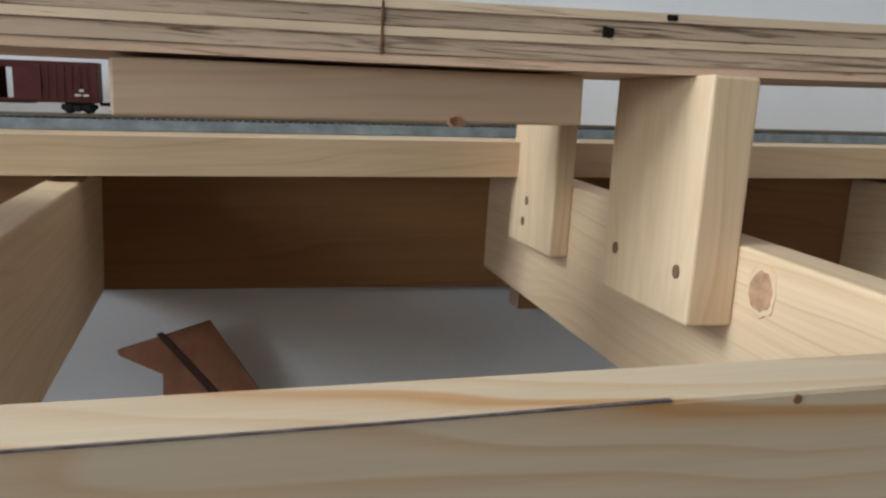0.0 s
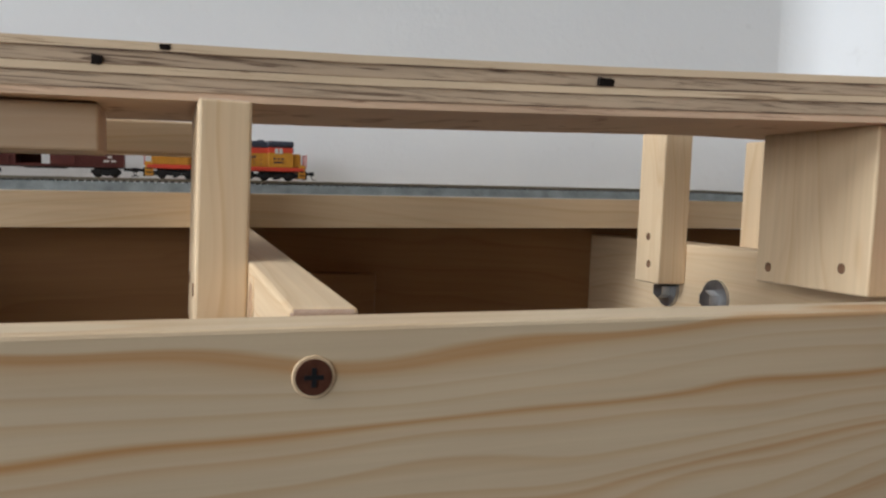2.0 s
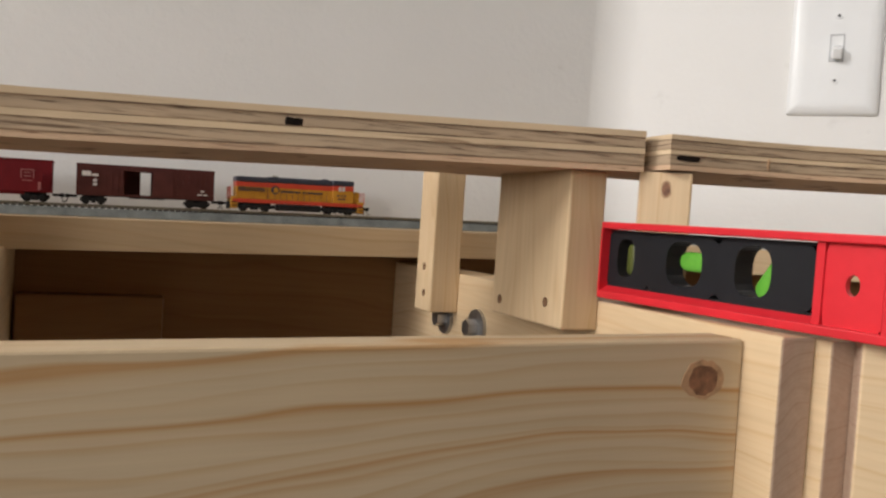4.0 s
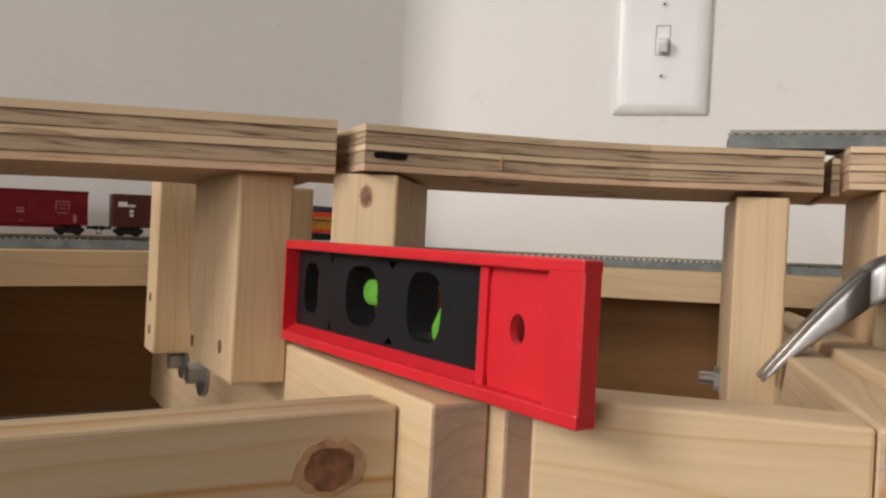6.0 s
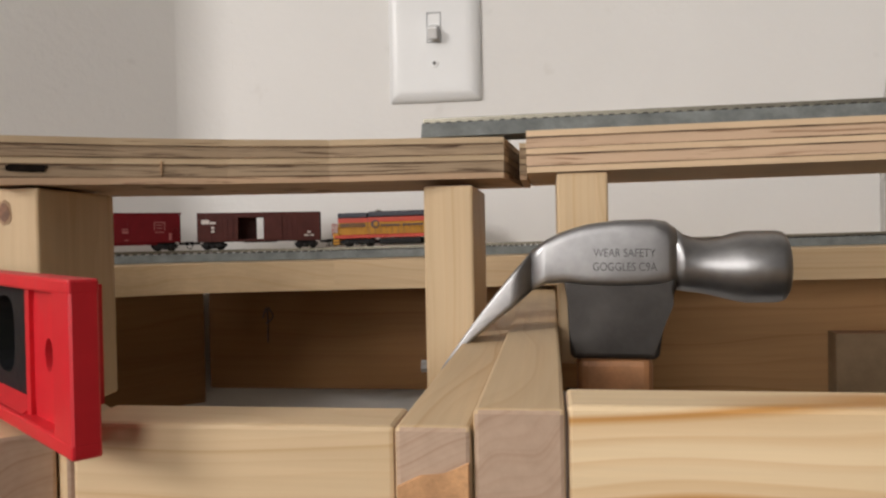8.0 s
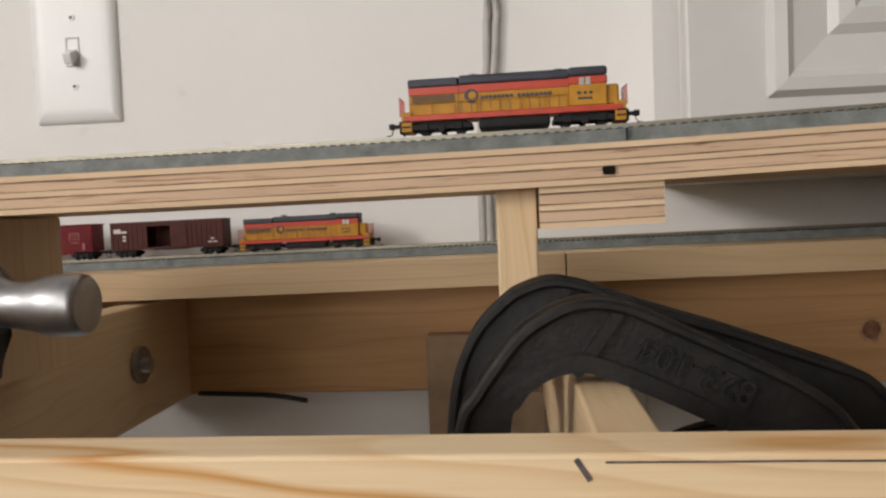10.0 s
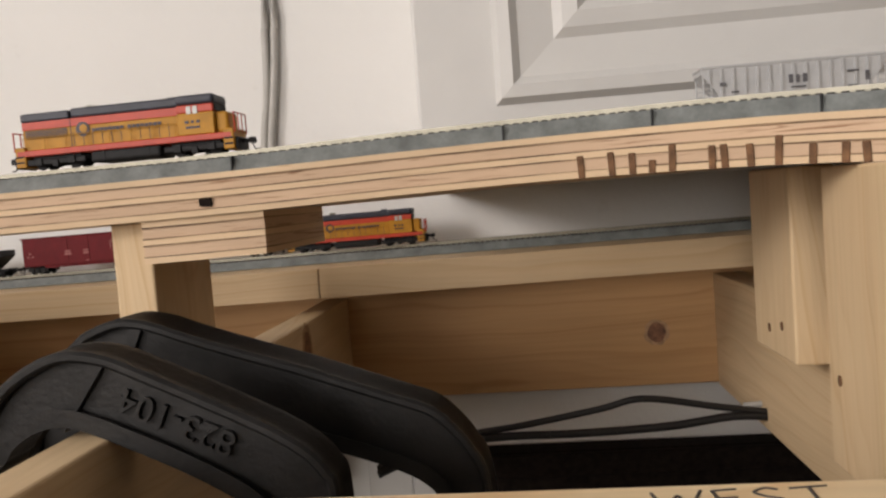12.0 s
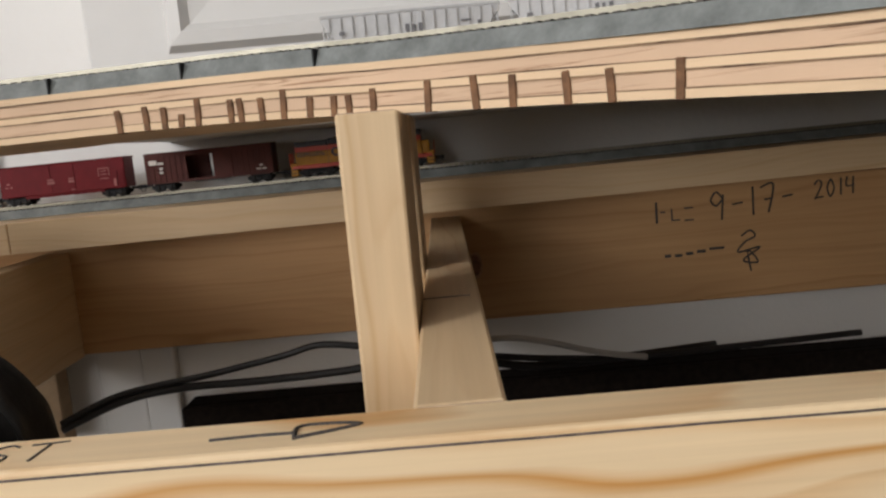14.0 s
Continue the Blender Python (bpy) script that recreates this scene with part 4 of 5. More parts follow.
def low_line(u):
    """Place and heading of the lower line; u runs from the start of the corner curve."""
    arc = RAD * math.pi / 4
    if u < 0:
        return CX - TL * S2 + u * S2, CY - TL * S2 + u * S2, math.pi / 4
    if u < arc:
        a = math.pi / 4 - u / RAD
        return CX - TL * S2 + RAD * S2 - RAD * math.sin(a), CY - TL * S2 - RAD * S2 + RAD * math.cos(a), a
    return CX + TL + u - arc, CY, 0.0


def high_line(x):
    """Centre of the upper track on the right deck."""
    return edge_y(x) + 0.0225 - min(max(x - 0.72, 0.0), 0.25) * 0.03


def high_z(x):
    """Foot of the upper track, a hair above the plywood."""
    return edge_z(x) + 0.0004


def tracks():
    us = [-1.0 + 0.04 * k for k in range(26)] + [0.012 * k for k in range(1, 20)] + [0.24 + 0.04 * k for k in range(32)]
    pts = []
    for u in us:
        x, y, _ = low_line(u)
        pts.append((x, y, low_z(u)))
    track("lower_track", "grey roadbed model track on the narrow shelf", pts, 0.0062)
    # shelf boards under it
    b = thing("shelf", "pine board shelf carrying the lower track", "shelf")
    w0, w1 = 0.0585, -0.040

    def run(u0, u1, n):
        out = []
        for k in range(n + 1):
            u = u0 + (u1 - u0) * k / n
            x, y, _ = low_line(u)
            out.append((x, y, low_z(u) - 0.0004))
        return out
    for k, seg in enumerate((run(-1.0, 0.002, 20), run(0.003, 0.2335, 14), run(0.2345, 0.7165, 16), run(0.7177, 1.5, 16))):
        bm = sweep(bmesh.new(), seg, [(-w0, 0), (-w0, -0.0215), (-w1, -0.0215), (-w1, 0)])
        m = M1 if k == 0 else I4
        bm.transform(m.inverted())
        part("shelf_board", bm, PINE_PALE, b, "", m)
    xs = [0.335 + 0.025 * k for k in range(34)]
    t = track("upper_track", "grey roadbed model track on the plywood deck", [(x, high_line(x), high_z(x)) for x in xs], 0.0068)
    # gaps between track lengths
    for x in (0.735, 0.861, 0.925, 0.985):
        g = boxed(-0.0003, 0.0003, -0.0131, -0.0090, 0.0002, 0.0066)
        part("joint", g, BLACK, t, "dark track joint", pose(x, high_line(x), high_z(x), 0, 0, math.degrees(math.atan2(high_line(x + 0.01) - high_line(x), 0.01))))
    xs = [0.86 + 0.03 * k for k in range(22)]
    track("siding_track", "grey roadbed model track behind the first", [(x, 0.776 - max(0, x - 1.05) * 0.25, 0.0932 + (x - 0.86) * 0.006) for x in xs], 0.0068)


# ---------------------------------------------------------------- rolling stock (x ahead, origin on the rail top)
def truck(parent, x, half, label="black truck"):
    bm = bmesh.new()
    for sy in (1, -1):
        box(bm, x - half, x + half, sy * 0.0068 - 0.0011, sy * 0.0068 + 0.0011, 0.0022, 0.0048, 0.0004)
        for k in (-1, 1):
            box(bm, x + k * half * 0.55 - 0.0018, x + k * half * 0.55 + 0.0018, sy * 0.0080 - 0.0006, sy * 0.0080 + 0.0006, 0.0018, 0.0052, 0.0003)
        box(bm, x - 0.0016, x + 0.0016, sy * 0.0080 - 0.0006, sy * 0.0080 + 0.0006, 0.001, 0.0042, 0.0003)
    box(bm, x - half * 0.8, x + half * 0.8, -0.006, 0.006, 0.003, 0.0062)
    tr = part("truck", bm, GEAR, parent, label)
    for k in (-1, 1):
        w = bmesh.new()
        for sy in (1, -1):
            rod(w, (x + k * half * 0.58, sy * 0.0050, 0.0031), (x + k * half * 0.58, sy * 0.0040, 0.0031), 0.0031, 16)
        rod(w, (x + k * half * 0.58, -0.0045, 0.0031), (x + k * half * 0.58, 0.0045, 0.0031), 0.0007, 6)
        part("wheelset", w, GEAR, tr)
    return tr


def coupler(parent, x, d):
    bm = bmesh.new()
    box(bm, min(x, x + d * 0.006), max(x, x + d * 0.006), -0.0009, 0.0009, 0.0042, 0.0060)
    box(bm, min(x + d * 0.005, x + d * 0.0078), max(x + d * 0.005, x + d * 0.0078), -0.0018, 0.0018, 0.0038, 0.0064, 0.0004)
    tube(bm, [(x + d * 0.006, 0.0006, 0.004), (x + d * 0.007, 0.0008, 0.0015), (x + d * 0.0095, 0.0012, 0.0012)], 0.0003, 5)
    part("coupler", bm, GEAR, parent, "black knuckle coupler")


def taller(o, k, long=1.0):
    """Stretch a thing's meshes upwards by k and lengthwise by long."""
    for q in o.children_recursive:
        m = q.matrix_local.copy()
        p = q.parent
        while p is not o:
            m = p.matrix_local @ m
            p = p.parent
        q.data.transform(m.inverted() @ Matrix.Diagonal((long, 1, k, 1)) @ m)
    return o


def loco(label):
    """Diesel with a long hood, raised radiator end, flush cab roof and low nose."""
    o = thing("model_locomotive", label, "model locomotive", I4, "yellow locomotives")
    part("frame", boxed(-0.0530, 0.0530, -0.0088, 0.0088, 0.0062, 0.0088, 0.0003), VERMILION, o, "vermilion walkway frame")
    hood = part("hood", boxed(-0.0500, 0.0275, -0.0072, 0.0072, 0.0088, 0.0177, 0.0003), YELLOW, o, "yellow long hood")
    part("stripe", boxed(-0.0501, 0.0275, -0.0073, 0.0073, 0.0177, 0.0212, 0.0002), VERMILION, o, "vermilion stripe")
    part("roof", boxed(-0.0256, 0.0280, -0.0071, 0.0071, 0.0212, 0.0256, 0.0011, 2), NAVY, o, "dark navy roof")
    part("radiator_roof", boxed(-0.0503, -0.0256, -0.0079, 0.0079, 0.0210, 0.0249, 0.0009, 2), NAVY, o, "flared navy radiator roof")
    bm = bmesh.new()
    for sy in (1, -1):
        for k in range(6):
            box(bm, -0.0485, -0.0275, sy * 0.0073 - 0.0002, sy * 0.0073 + 0.0002, 0.0140 + 0.0006 * k, 0.01432 + 0.0006 * k)
    part("radiator_grille", bm, NAVY_INK, hood, "fine dark radiator slats")
    bm = bmesh.new()
    for k in range(11):
        x = -0.0245 + 0.0047 * k
        box(bm, x, x + 0.00022, -0.00735, 0.00735, 0.0092, 0.0148)
    box(bm, -0.0258, -0.0255, -0.0074, 0.0074, 0.0088, 0.0210)
    part("door_seams", bm, NAVY_INK, hood, "thin dark door seams")
    cab = part("cab", boxed(0.0275, 0.0452, -0.0086, 0.0086, 0.0088, 0.0182, 0.0004), YELLOW, o, "yellow cab side")
    part("cab_upper", boxed(0.0275, 0.0452, -0.0086, 0.0086, 0.0182, 0.0216, 0.0004), VERMILION, cab)
    part("cab_roof", boxed(0.0270, 0.0458, -0.0087, 0.0087, 0.0216, 0.0259, 0.0016, 3), NAVY, cab, "rounded navy cab roof")
    bm = bmesh.new()
    for x0, x1 in ((0.0322, 0.0347), (0.0352, 0.0378)):
        box(bm, x0, x1, -0.0088, 0.0088, 0.0176, 0.0212, 0.0003)
    part("cab_window", bm, GLASSY, cab, "pale cab windows")
    part("windscreen", boxed(0.0449, 0.0456, -0.0072, 0.0072, 0.0186, 0.0216), GEAR, cab, "dark windscreen")
    part("nose", boxed(0.0452, 0.0512, -0.0066, 0.0066, 0.0088, 0.0180, 0.0014, 3), YELLOW, o, "yellow low nose")
    bm = bmesh.new()
    rod(bm, (-0.0190, 0, 0.0250), (-0.0190, 0, 0.0268), 0.0018, 12)
    rod(bm, (-0.0160, 0.001, 0.0262), (-0.0205, 0.001, 0.0262), 0.0007, 8)
    part("horn", bm, RAIL, o, "small bright horn")
    part("exhaust", boxed(0.0205, 0.0255, -0.0022, 0.0022, 0.0252, 0.0266, 0.0005), NAVY, o, "navy exhaust stack")
    tank = part("fuel_tank", boxed(-0.0165, 0.0180, -0.0084, 0.0084, 0.0012, 0.0060, 0.0012, 2), GEAR, o, "black fuel tank")
    for x in (-0.010, 0.012):
        part("tank_strap", boxed(x - 0.0005, x + 0.0005, -0.0086, 0.0086, 0.0018, 0.0060), GEAR, tank)
    truck(o, -0.0345, 0.0150)
    truck(o, 0.0345, 0.0150)
    for d in (1, -1):
        st = part("end_step", boxed(min(d * 0.0488, d * 0.0540), max(d * 0.0488, d * 0.0540), -0.0087, 0.0087, 0.0016, 0.0104, 0.0004), YELLOW, o, "yellow end step")
        part("pilot", boxed(min(d * 0.0541, d * 0.0553), max(d * 0.0541, d * 0.0553), -0.0075, 0.0075, 0.0012, 0.0066, 0.0003), GEAR, st, "black pilot plate")
        for k in range(2):
            part("tread", boxed(min(d * 0.0494, d * 0.0536), max(d * 0.0494, d * 0.0536), -0.0089, 0.0089, 0.0034 + 0.0024 * k, 0.0042 + 0.0024 * k), GEAR, st, "dark step tread")
        bm = bmesh.new()
        for sy in (1, -1):
            rod(bm, (d * 0.0545, sy * 0.0078, 0.0085), (d * 0.0545, sy * 0.0078, 0.0172), 0.00032, 6)
            rod(bm, (d * 0.0545, sy * 0.0025, 0.0085), (d * 0.0545, sy * 0.0025, 0.0172), 0.00028, 6)
        rod(bm, (d * 0.0545, -0.0080, 0.0170), (d * 0.0545, 0.0080, 0.0170), 0.00032, 6)
        part("handrail", bm, VERMILION, o, "thin red end handrail")
        coupler(o, d * 0.0535, d)
    bm = bmesh.new()
    for sy in (1, -1):
        rod(bm, (-0.0500, sy * 0.0085, 0.0142), (0.0270, sy * 0.0085, 0.0142), 0.00018, 5)
        for k in range(8):
            x = -0.0495 + 0.0108 * k
            rod(bm, (x, sy * 0.0085, 0.0088), (x, sy * 0.0085, 0.0142), 0.00018, 5)
    part("side_rail", bm, YELLOW, o, "thin yellow side handrail")
    # the emblem and lettering become plain shapes
    m = pose(0, -0.0075, 0) @ FRONT
    bm = bmesh.new()
    rod(bm, (-0.0195, 0.0175, -0.0001), (-0.0195, 0.0175, 0.0002), 0.0034, 24)
    em = part("emblem", bm, NAVY_INK, hood, "round navy emblem", m)
    bm = bmesh.new()
    rod(bm, (-0.0190, 0.0178, 0.0001), (-0.0190, 0.0178, 0.0004), 0.0019, 18)
    part("emblem_centre", bm, YELLOW, em)
    bars([(-0.0150 + 0.0020 * k, -0.0150 + 0.0020 * k + 0.0016, 0.0160 if k % 3 else 0.0156, 0.0174) for k in range(8)] + [(0.0028 + 0.0021 * k, 0.0028 + 0.0021 * k + 0.0016, 0.0160 if k % 2 else 0.0154, 0.0174) for k in range(8)], 0.0002, m, NAVY_INK, hood, "lettering", "navy lettering bars")
    bars([(0.0312, 0.0330, 0.0150, 0.0163), (0.0342, 0.0356, 0.0150, 0.0163), (0.0368, 0.0384, 0.0150, 0.0163), (0.0315, 0.0382, 0.0126, 0.0136)], 0.0002, pose(0, -0.0087, 0) @ FRONT, NAVY_INK, cab, "lettering", "navy lettering bars")
    return o


def boxcar_brown():
    """Brown boxcar, hollow, its doorways open on both sides."""
    o = thing("model_boxcar", "brown model boxcar with its doors slid open", "model wagon")
    L, W, z0, z1 = 0.0475, 0.0090, 0.0062, 0.0270
    body = part("body", boxed(-L + 0.0005, L - 0.0005, -0.0006, 0.0006, z0 + 0.0006, z0 + 0.0014), OXIDE_IN, o, "dark centre sill inside")
    for sy in (1, -1):
        for x0, x1 in ((-L, -0.0165), (0.0035, L)):
            part("side_panel", boxed(x0, x1, sy * W - 0.0006, sy * W + 0.0006, z0, z1 - 0.001), OXIDE, o, "brown ribbed side")
        part("door_lintel", boxed(-0.0165, 0.0035, sy * W - 0.0006, sy * W + 0.0006, z1 - 0.0035, z1 - 0.001), OXIDE, o)
        part("door_sill", boxed(-0.0165, 0.0035, sy * W - 0.0006, sy * W + 0.0006, z0, z0 + 0.0012), OXIDE, o)
    for sx in (1, -1):
        part("end_panel", boxed(sx * L - 0.0006, sx * L + 0.0006, -W, W, z0, z1 - 0.001), OXIDE, o)
    part("floor_pan", boxed(-L, L, -W, W, z0 - 0.0005, z0 + 0.0006), OXIDE_IN, o)
    part("roof", boxed(-L - 0.0008, L + 0.0008, -W - 0.0008, W + 0.0008, z1 - 0.0012, z1, 0.0004), OXIDE, o)
    for sy in (1, -1):
        for k in range(22):
            x = -0.046 + 0.0042 * k
            if -0.0175 < x < 0.0045:
                continue
            part("rib", boxed(x, x + 0.0006, sy * (W + 0.0007) - 0.0003, sy * (W + 0.0007) + 0.0003, z0 + 0.001, z1 - 0.002), OXIDE, body)
    part("door", boxed(0.0040, 0.0180, -W - 0.0013, -W - 0.0007, z0 + 0.001, z1 - 0.003), OXIDE, o, "sliding door, open")
    part("door", boxed(-0.0165, -0.0040, W + 0.0007, W + 0.0013, z0 + 0.001, z1 - 0.003), OXIDE, o, "sliding door, part open")
    part("sill", boxed(-0.012, 0.012, -0.0085, 0.0085, 0.0050, 0.0064), GEAR, o)
    m = pose(0, -W - 0.0012, 0) @ FRONT
    bars([(-0.0445, -0.0385, 0.0205, 0.0240), (-0.0380, -0.0335, 0.0205, 0.0222)], 0.0002, m, STENCIL, o, "emblem", "white emblem block")
    bars([(-0.037, -0.0345, 0.0165, 0.0185), (-0.037, -0.0345, 0.0138, 0.0156), (0.038, 0.0405, 0.0125, 0.0140), (0.0355, 0.039, 0.0100, 0.0112), (0.0400, 0.043, 0.0100, 0.0112)], 0.0002, m, STENCIL, o, "marking", "small white marking bars")
    truck(o, -0.0365, 0.0090)
    truck(o, 0.0365, 0.0090)
    for d in (1, -1):
        coupler(o, d * 0.0475, d)
    return o


def boxcar_red():
    o = thing("model_boxcar", "dark red model boxcar with faded markings", "model wagon")
    L, W, z0, z1 = 0.0475, 0.0094, 0.0062, 0.0270
    body = part("body", boxed(-L, L, -W, W, z0, z1, 0.0005), MAROON, o, "dark red body")
    part("roof", boxed(-L - 0.0006, L + 0.0006, -W - 0.0006, W + 0.0006, z1 - 0.0008, z1 + 0.0004, 0.0003), MAROON, o)
    part("sill", boxed(-0.030, 0.030, -0.0085, 0.0085, 0.0045, 0.0064), MAROON, o)
    bm = bmesh.new()
    for x in (-0.0090, 0.0090):
        part("door_edge", boxed(x - 0.0004, x + 0.0004, -W - 0.0004, -W + 0.0002, z0 + 0.001, z1 - 0.001), MAROON, body)
    box(bm, 0.0412, 0.0416, -W - 0.0005, -W + 0.0002, 0.0078, 0.0180)
    box(bm, 0.0454, 0.0458, -W - 0.0005, -W + 0.0002, 0.0078, 0.0180)
    for k in range(5):
        box(bm, 0.0415, 0.0455, -W - 0.0005, -W + 0.0002, 0.0082 + 0.0022 * k, 0.0085 + 0.0022 * k)
    part("ladder", bm, MAROON, body)
    m = pose(0, -W - 0.0002, 0) @ FRONT
    bars([(-0.0115, -0.0060, 0.0142, 0.0160), (-0.0110, -0.0065, 0.0166, 0.0180), (0.0045, 0.0090, 0.0142, 0.0160), (0.0045, 0.0090, 0.0168, 0.0178), (0.006, 0.009, 0.0085, 0.0092), (-0.0435, -0.0415, 0.0140, 0.0152), (-0.040, -0.038, 0.0140, 0.0152), (-0.042, -0.040, 0.0165, 0.0178)], 0.0002, m, STENCIL_R, o, "marking", "pale red marking bars")
    bars([(0.0275, 0.0360, 0.0220, 0.0228), (0.0275, 0.0282, 0.0165, 0.0222), (0.0353, 0.0360, 0.0165, 0.0222), (0.0285, 0.0350, 0.0145, 0.0152), (0.0295, 0.034, 0.0175, 0.0183), (0.0295, 0.034, 0.0200, 0.0207), (0.0385, 0.0405, 0.0085, 0.0140)], 0.0002, m, STENCIL_R, o, "emblem", "faded emblem outline")
    truck(o, -0.0365, 0.0090)
    truck(o, 0.0365, 0.0090)
    for d in (1, -1):
        coupler(o, d * 0.0475, d)
    return o


def tank_black():
    o = thing("model_hopper", "black model hopper wagon", "model wagon")
    part("body", slab(bmesh.new(), [(-0.045, 0.022), (-0.045, 0.017), (-0.030, 0.0055), (0.030, 0.0055), (0.045, 0.017), (0.045, 0.022)], -0.0092, 0.0092, 0.0004), BLACK, o)
    part("frame", boxed(-0.0475, 0.0475, -0.006, 0.006, 0.0052, 0.0068), BLACK, o)
    truck(o, -0.0365, 0.0090)
    truck(o, 0.0365, 0.0090)
    for d in (1, -1):
        coupler(o, d * 0.0475, d)
    return o


def grey_hopper():
    """Three-bay covered hopper with ribbed slab sides."""
    o = thing("model_hopper", "light grey ribbed model hopper wagon", "model wagon", I4, "grey hoppers")
    L, W = 0.050, 0.0092
    body = part("body", slab(bmesh.new(), [(-L, 0.0235), (-L, 0.021), (-0.041, 0.0105), (-0.041, 0.0045), (0.041, 0.0045), (0.041, 0.0105), (L, 0.021), (L, 0.0235)], -W, W, 0.0004), HOPPER, o)
    part("roof", boxed(-L - 0.0005, L + 0.0005, -W - 0.0003, W + 0.0003, 0.0234, 0.0250, 0.0006, 2), HOPPER, o)
    for sy in (1, -1):
        for k in range(15):
            x = -0.0455 + 0.0065 * k
            part("side_rib", boxed(x - 0.0005, x + 0.0005, sy * (W + 0.0004) - 0.0006, sy * (W + 0.0004) + 0.0006, 0.0060 if abs(x) < 0.041 else 0.016, 0.0232), HOPPER, body)
    for d in (1, -1):
        bm = bmesh.new()
        for sy in (1, -1):
            rod(bm, (d * 0.0488, sy * 0.0085, 0.0060), (d * 0.0488, sy * 0.0085, 0.022), 0.0005, 6)
            rod(bm, (d * 0.0445, sy * 0.0085, 0.0060), (d * 0.0445, sy * 0.0085, 0.016), 0.0004, 6)
            for q in range(4):
                rod(bm, (d * 0.0445, sy * 0.0088, 0.008 + 0.0028 * q), (d * 0.0488, sy * 0.0088, 0.008 + 0.0028 * q), 0.0003, 5)
        box(bm, min(d * 0.041, d * 0.0505), max(d * 0.041, d * 0.0505), -0.006, 0.006, 0.0048, 0.0065)
        part("end_ladder", bm, HOPPER, o, "grey end ladder")
    bm = bmesh.new()
    for k in range(9):
        box(bm, -0.042 + 0.0105 * k, -0.036 + 0.0105 * k, -0.003, 0.003, 0.0250, 0.0258, 0.0003)
    part("hatch", bm, HOPPER, o, "roof hatches")
    m = pose(0, -W - 0.0008, 0) @ FRONT
    bars([(-0.0030, -0.0008, 0.0128, 0.0172), (0.0008, 0.0026, 0.0128, 0.0168), (0.0045, 0.0068, 0.0128, 0.0172), (-0.002, 0.006, 0.0102, 0.0110)], 0.0003, m, HOPPER_D, body, "lettering", "dark emblem bars")
    bars([(-0.040, -0.037, 0.0140, 0.0160), (-0.034, -0.030, 0.010, 0.011), (0.028, 0.034, 0.016, 0.017), (0.028, 0.033, 0.0085, 0.0092), (0.0375, 0.0395, 0.011, 0.016)], 0.0003, m, HOPPER_D, body, "marking", "small dark marking bars")
    truck(o, -0.0345, 0.0090)
    truck(o, 0.0345, 0.0090)
    for d in (1, -1):
        coupler(o, d * 0.0500, d)
    return o


def yellow_wagon():
    o = thing("model_wagon", "yellow model boxcar behind the grey hoppers", "model wagon")
    L, W = 0.0485, 0.0092
    part("body", boxed(-L, L, -W, W, 0.006, 0.0255, 0.0005), YELLOW, o, "plain yellow body")
    part("roof", boxed(-L - 0.0006, L + 0.0006, -W - 0.0005, W + 0.0005, 0.0252, 0.0266, 0.0004), HOPPER, o, "silvery grey roof")
    for x in (-0.009, 0.009):
        part("door_edge", boxed(x - 0.0004, x + 0.0004, -W - 0.0005, -W + 0.0002, 0.007, 0.0245), YELLOW, o)
    truck(o, -0.0365, 0.0090)
    truck(o, 0.0365, 0.0090)
    for d in (1, -1):
        coupler(o, d * 0.0485, d)
    return o


# ---------------------------------------------------------------- tools
def vial(o, label, length, r, m, fluid=None):
    """A clear tube of green fluid, flattened a little, rounded at both ends."""
    e = length / 2
    bm = lathe(bmesh.new(), [(-e, 0.25 * r), (-e + 0.25 * r, 0.66 * r), (-e + 0.7 * r, 0.94 * r), (-e + r, r), (e - r, r), (e - 0.7 * r, 0.94 * r), (e - 0.25 * r, 0.66 * r), (e, 0.25 * r)], 0, 0, 20)
    return part("vial", bm, fluid or VIAL, o, label, m @ Matrix.Diagonal((1, 0.35, 1, 1)))


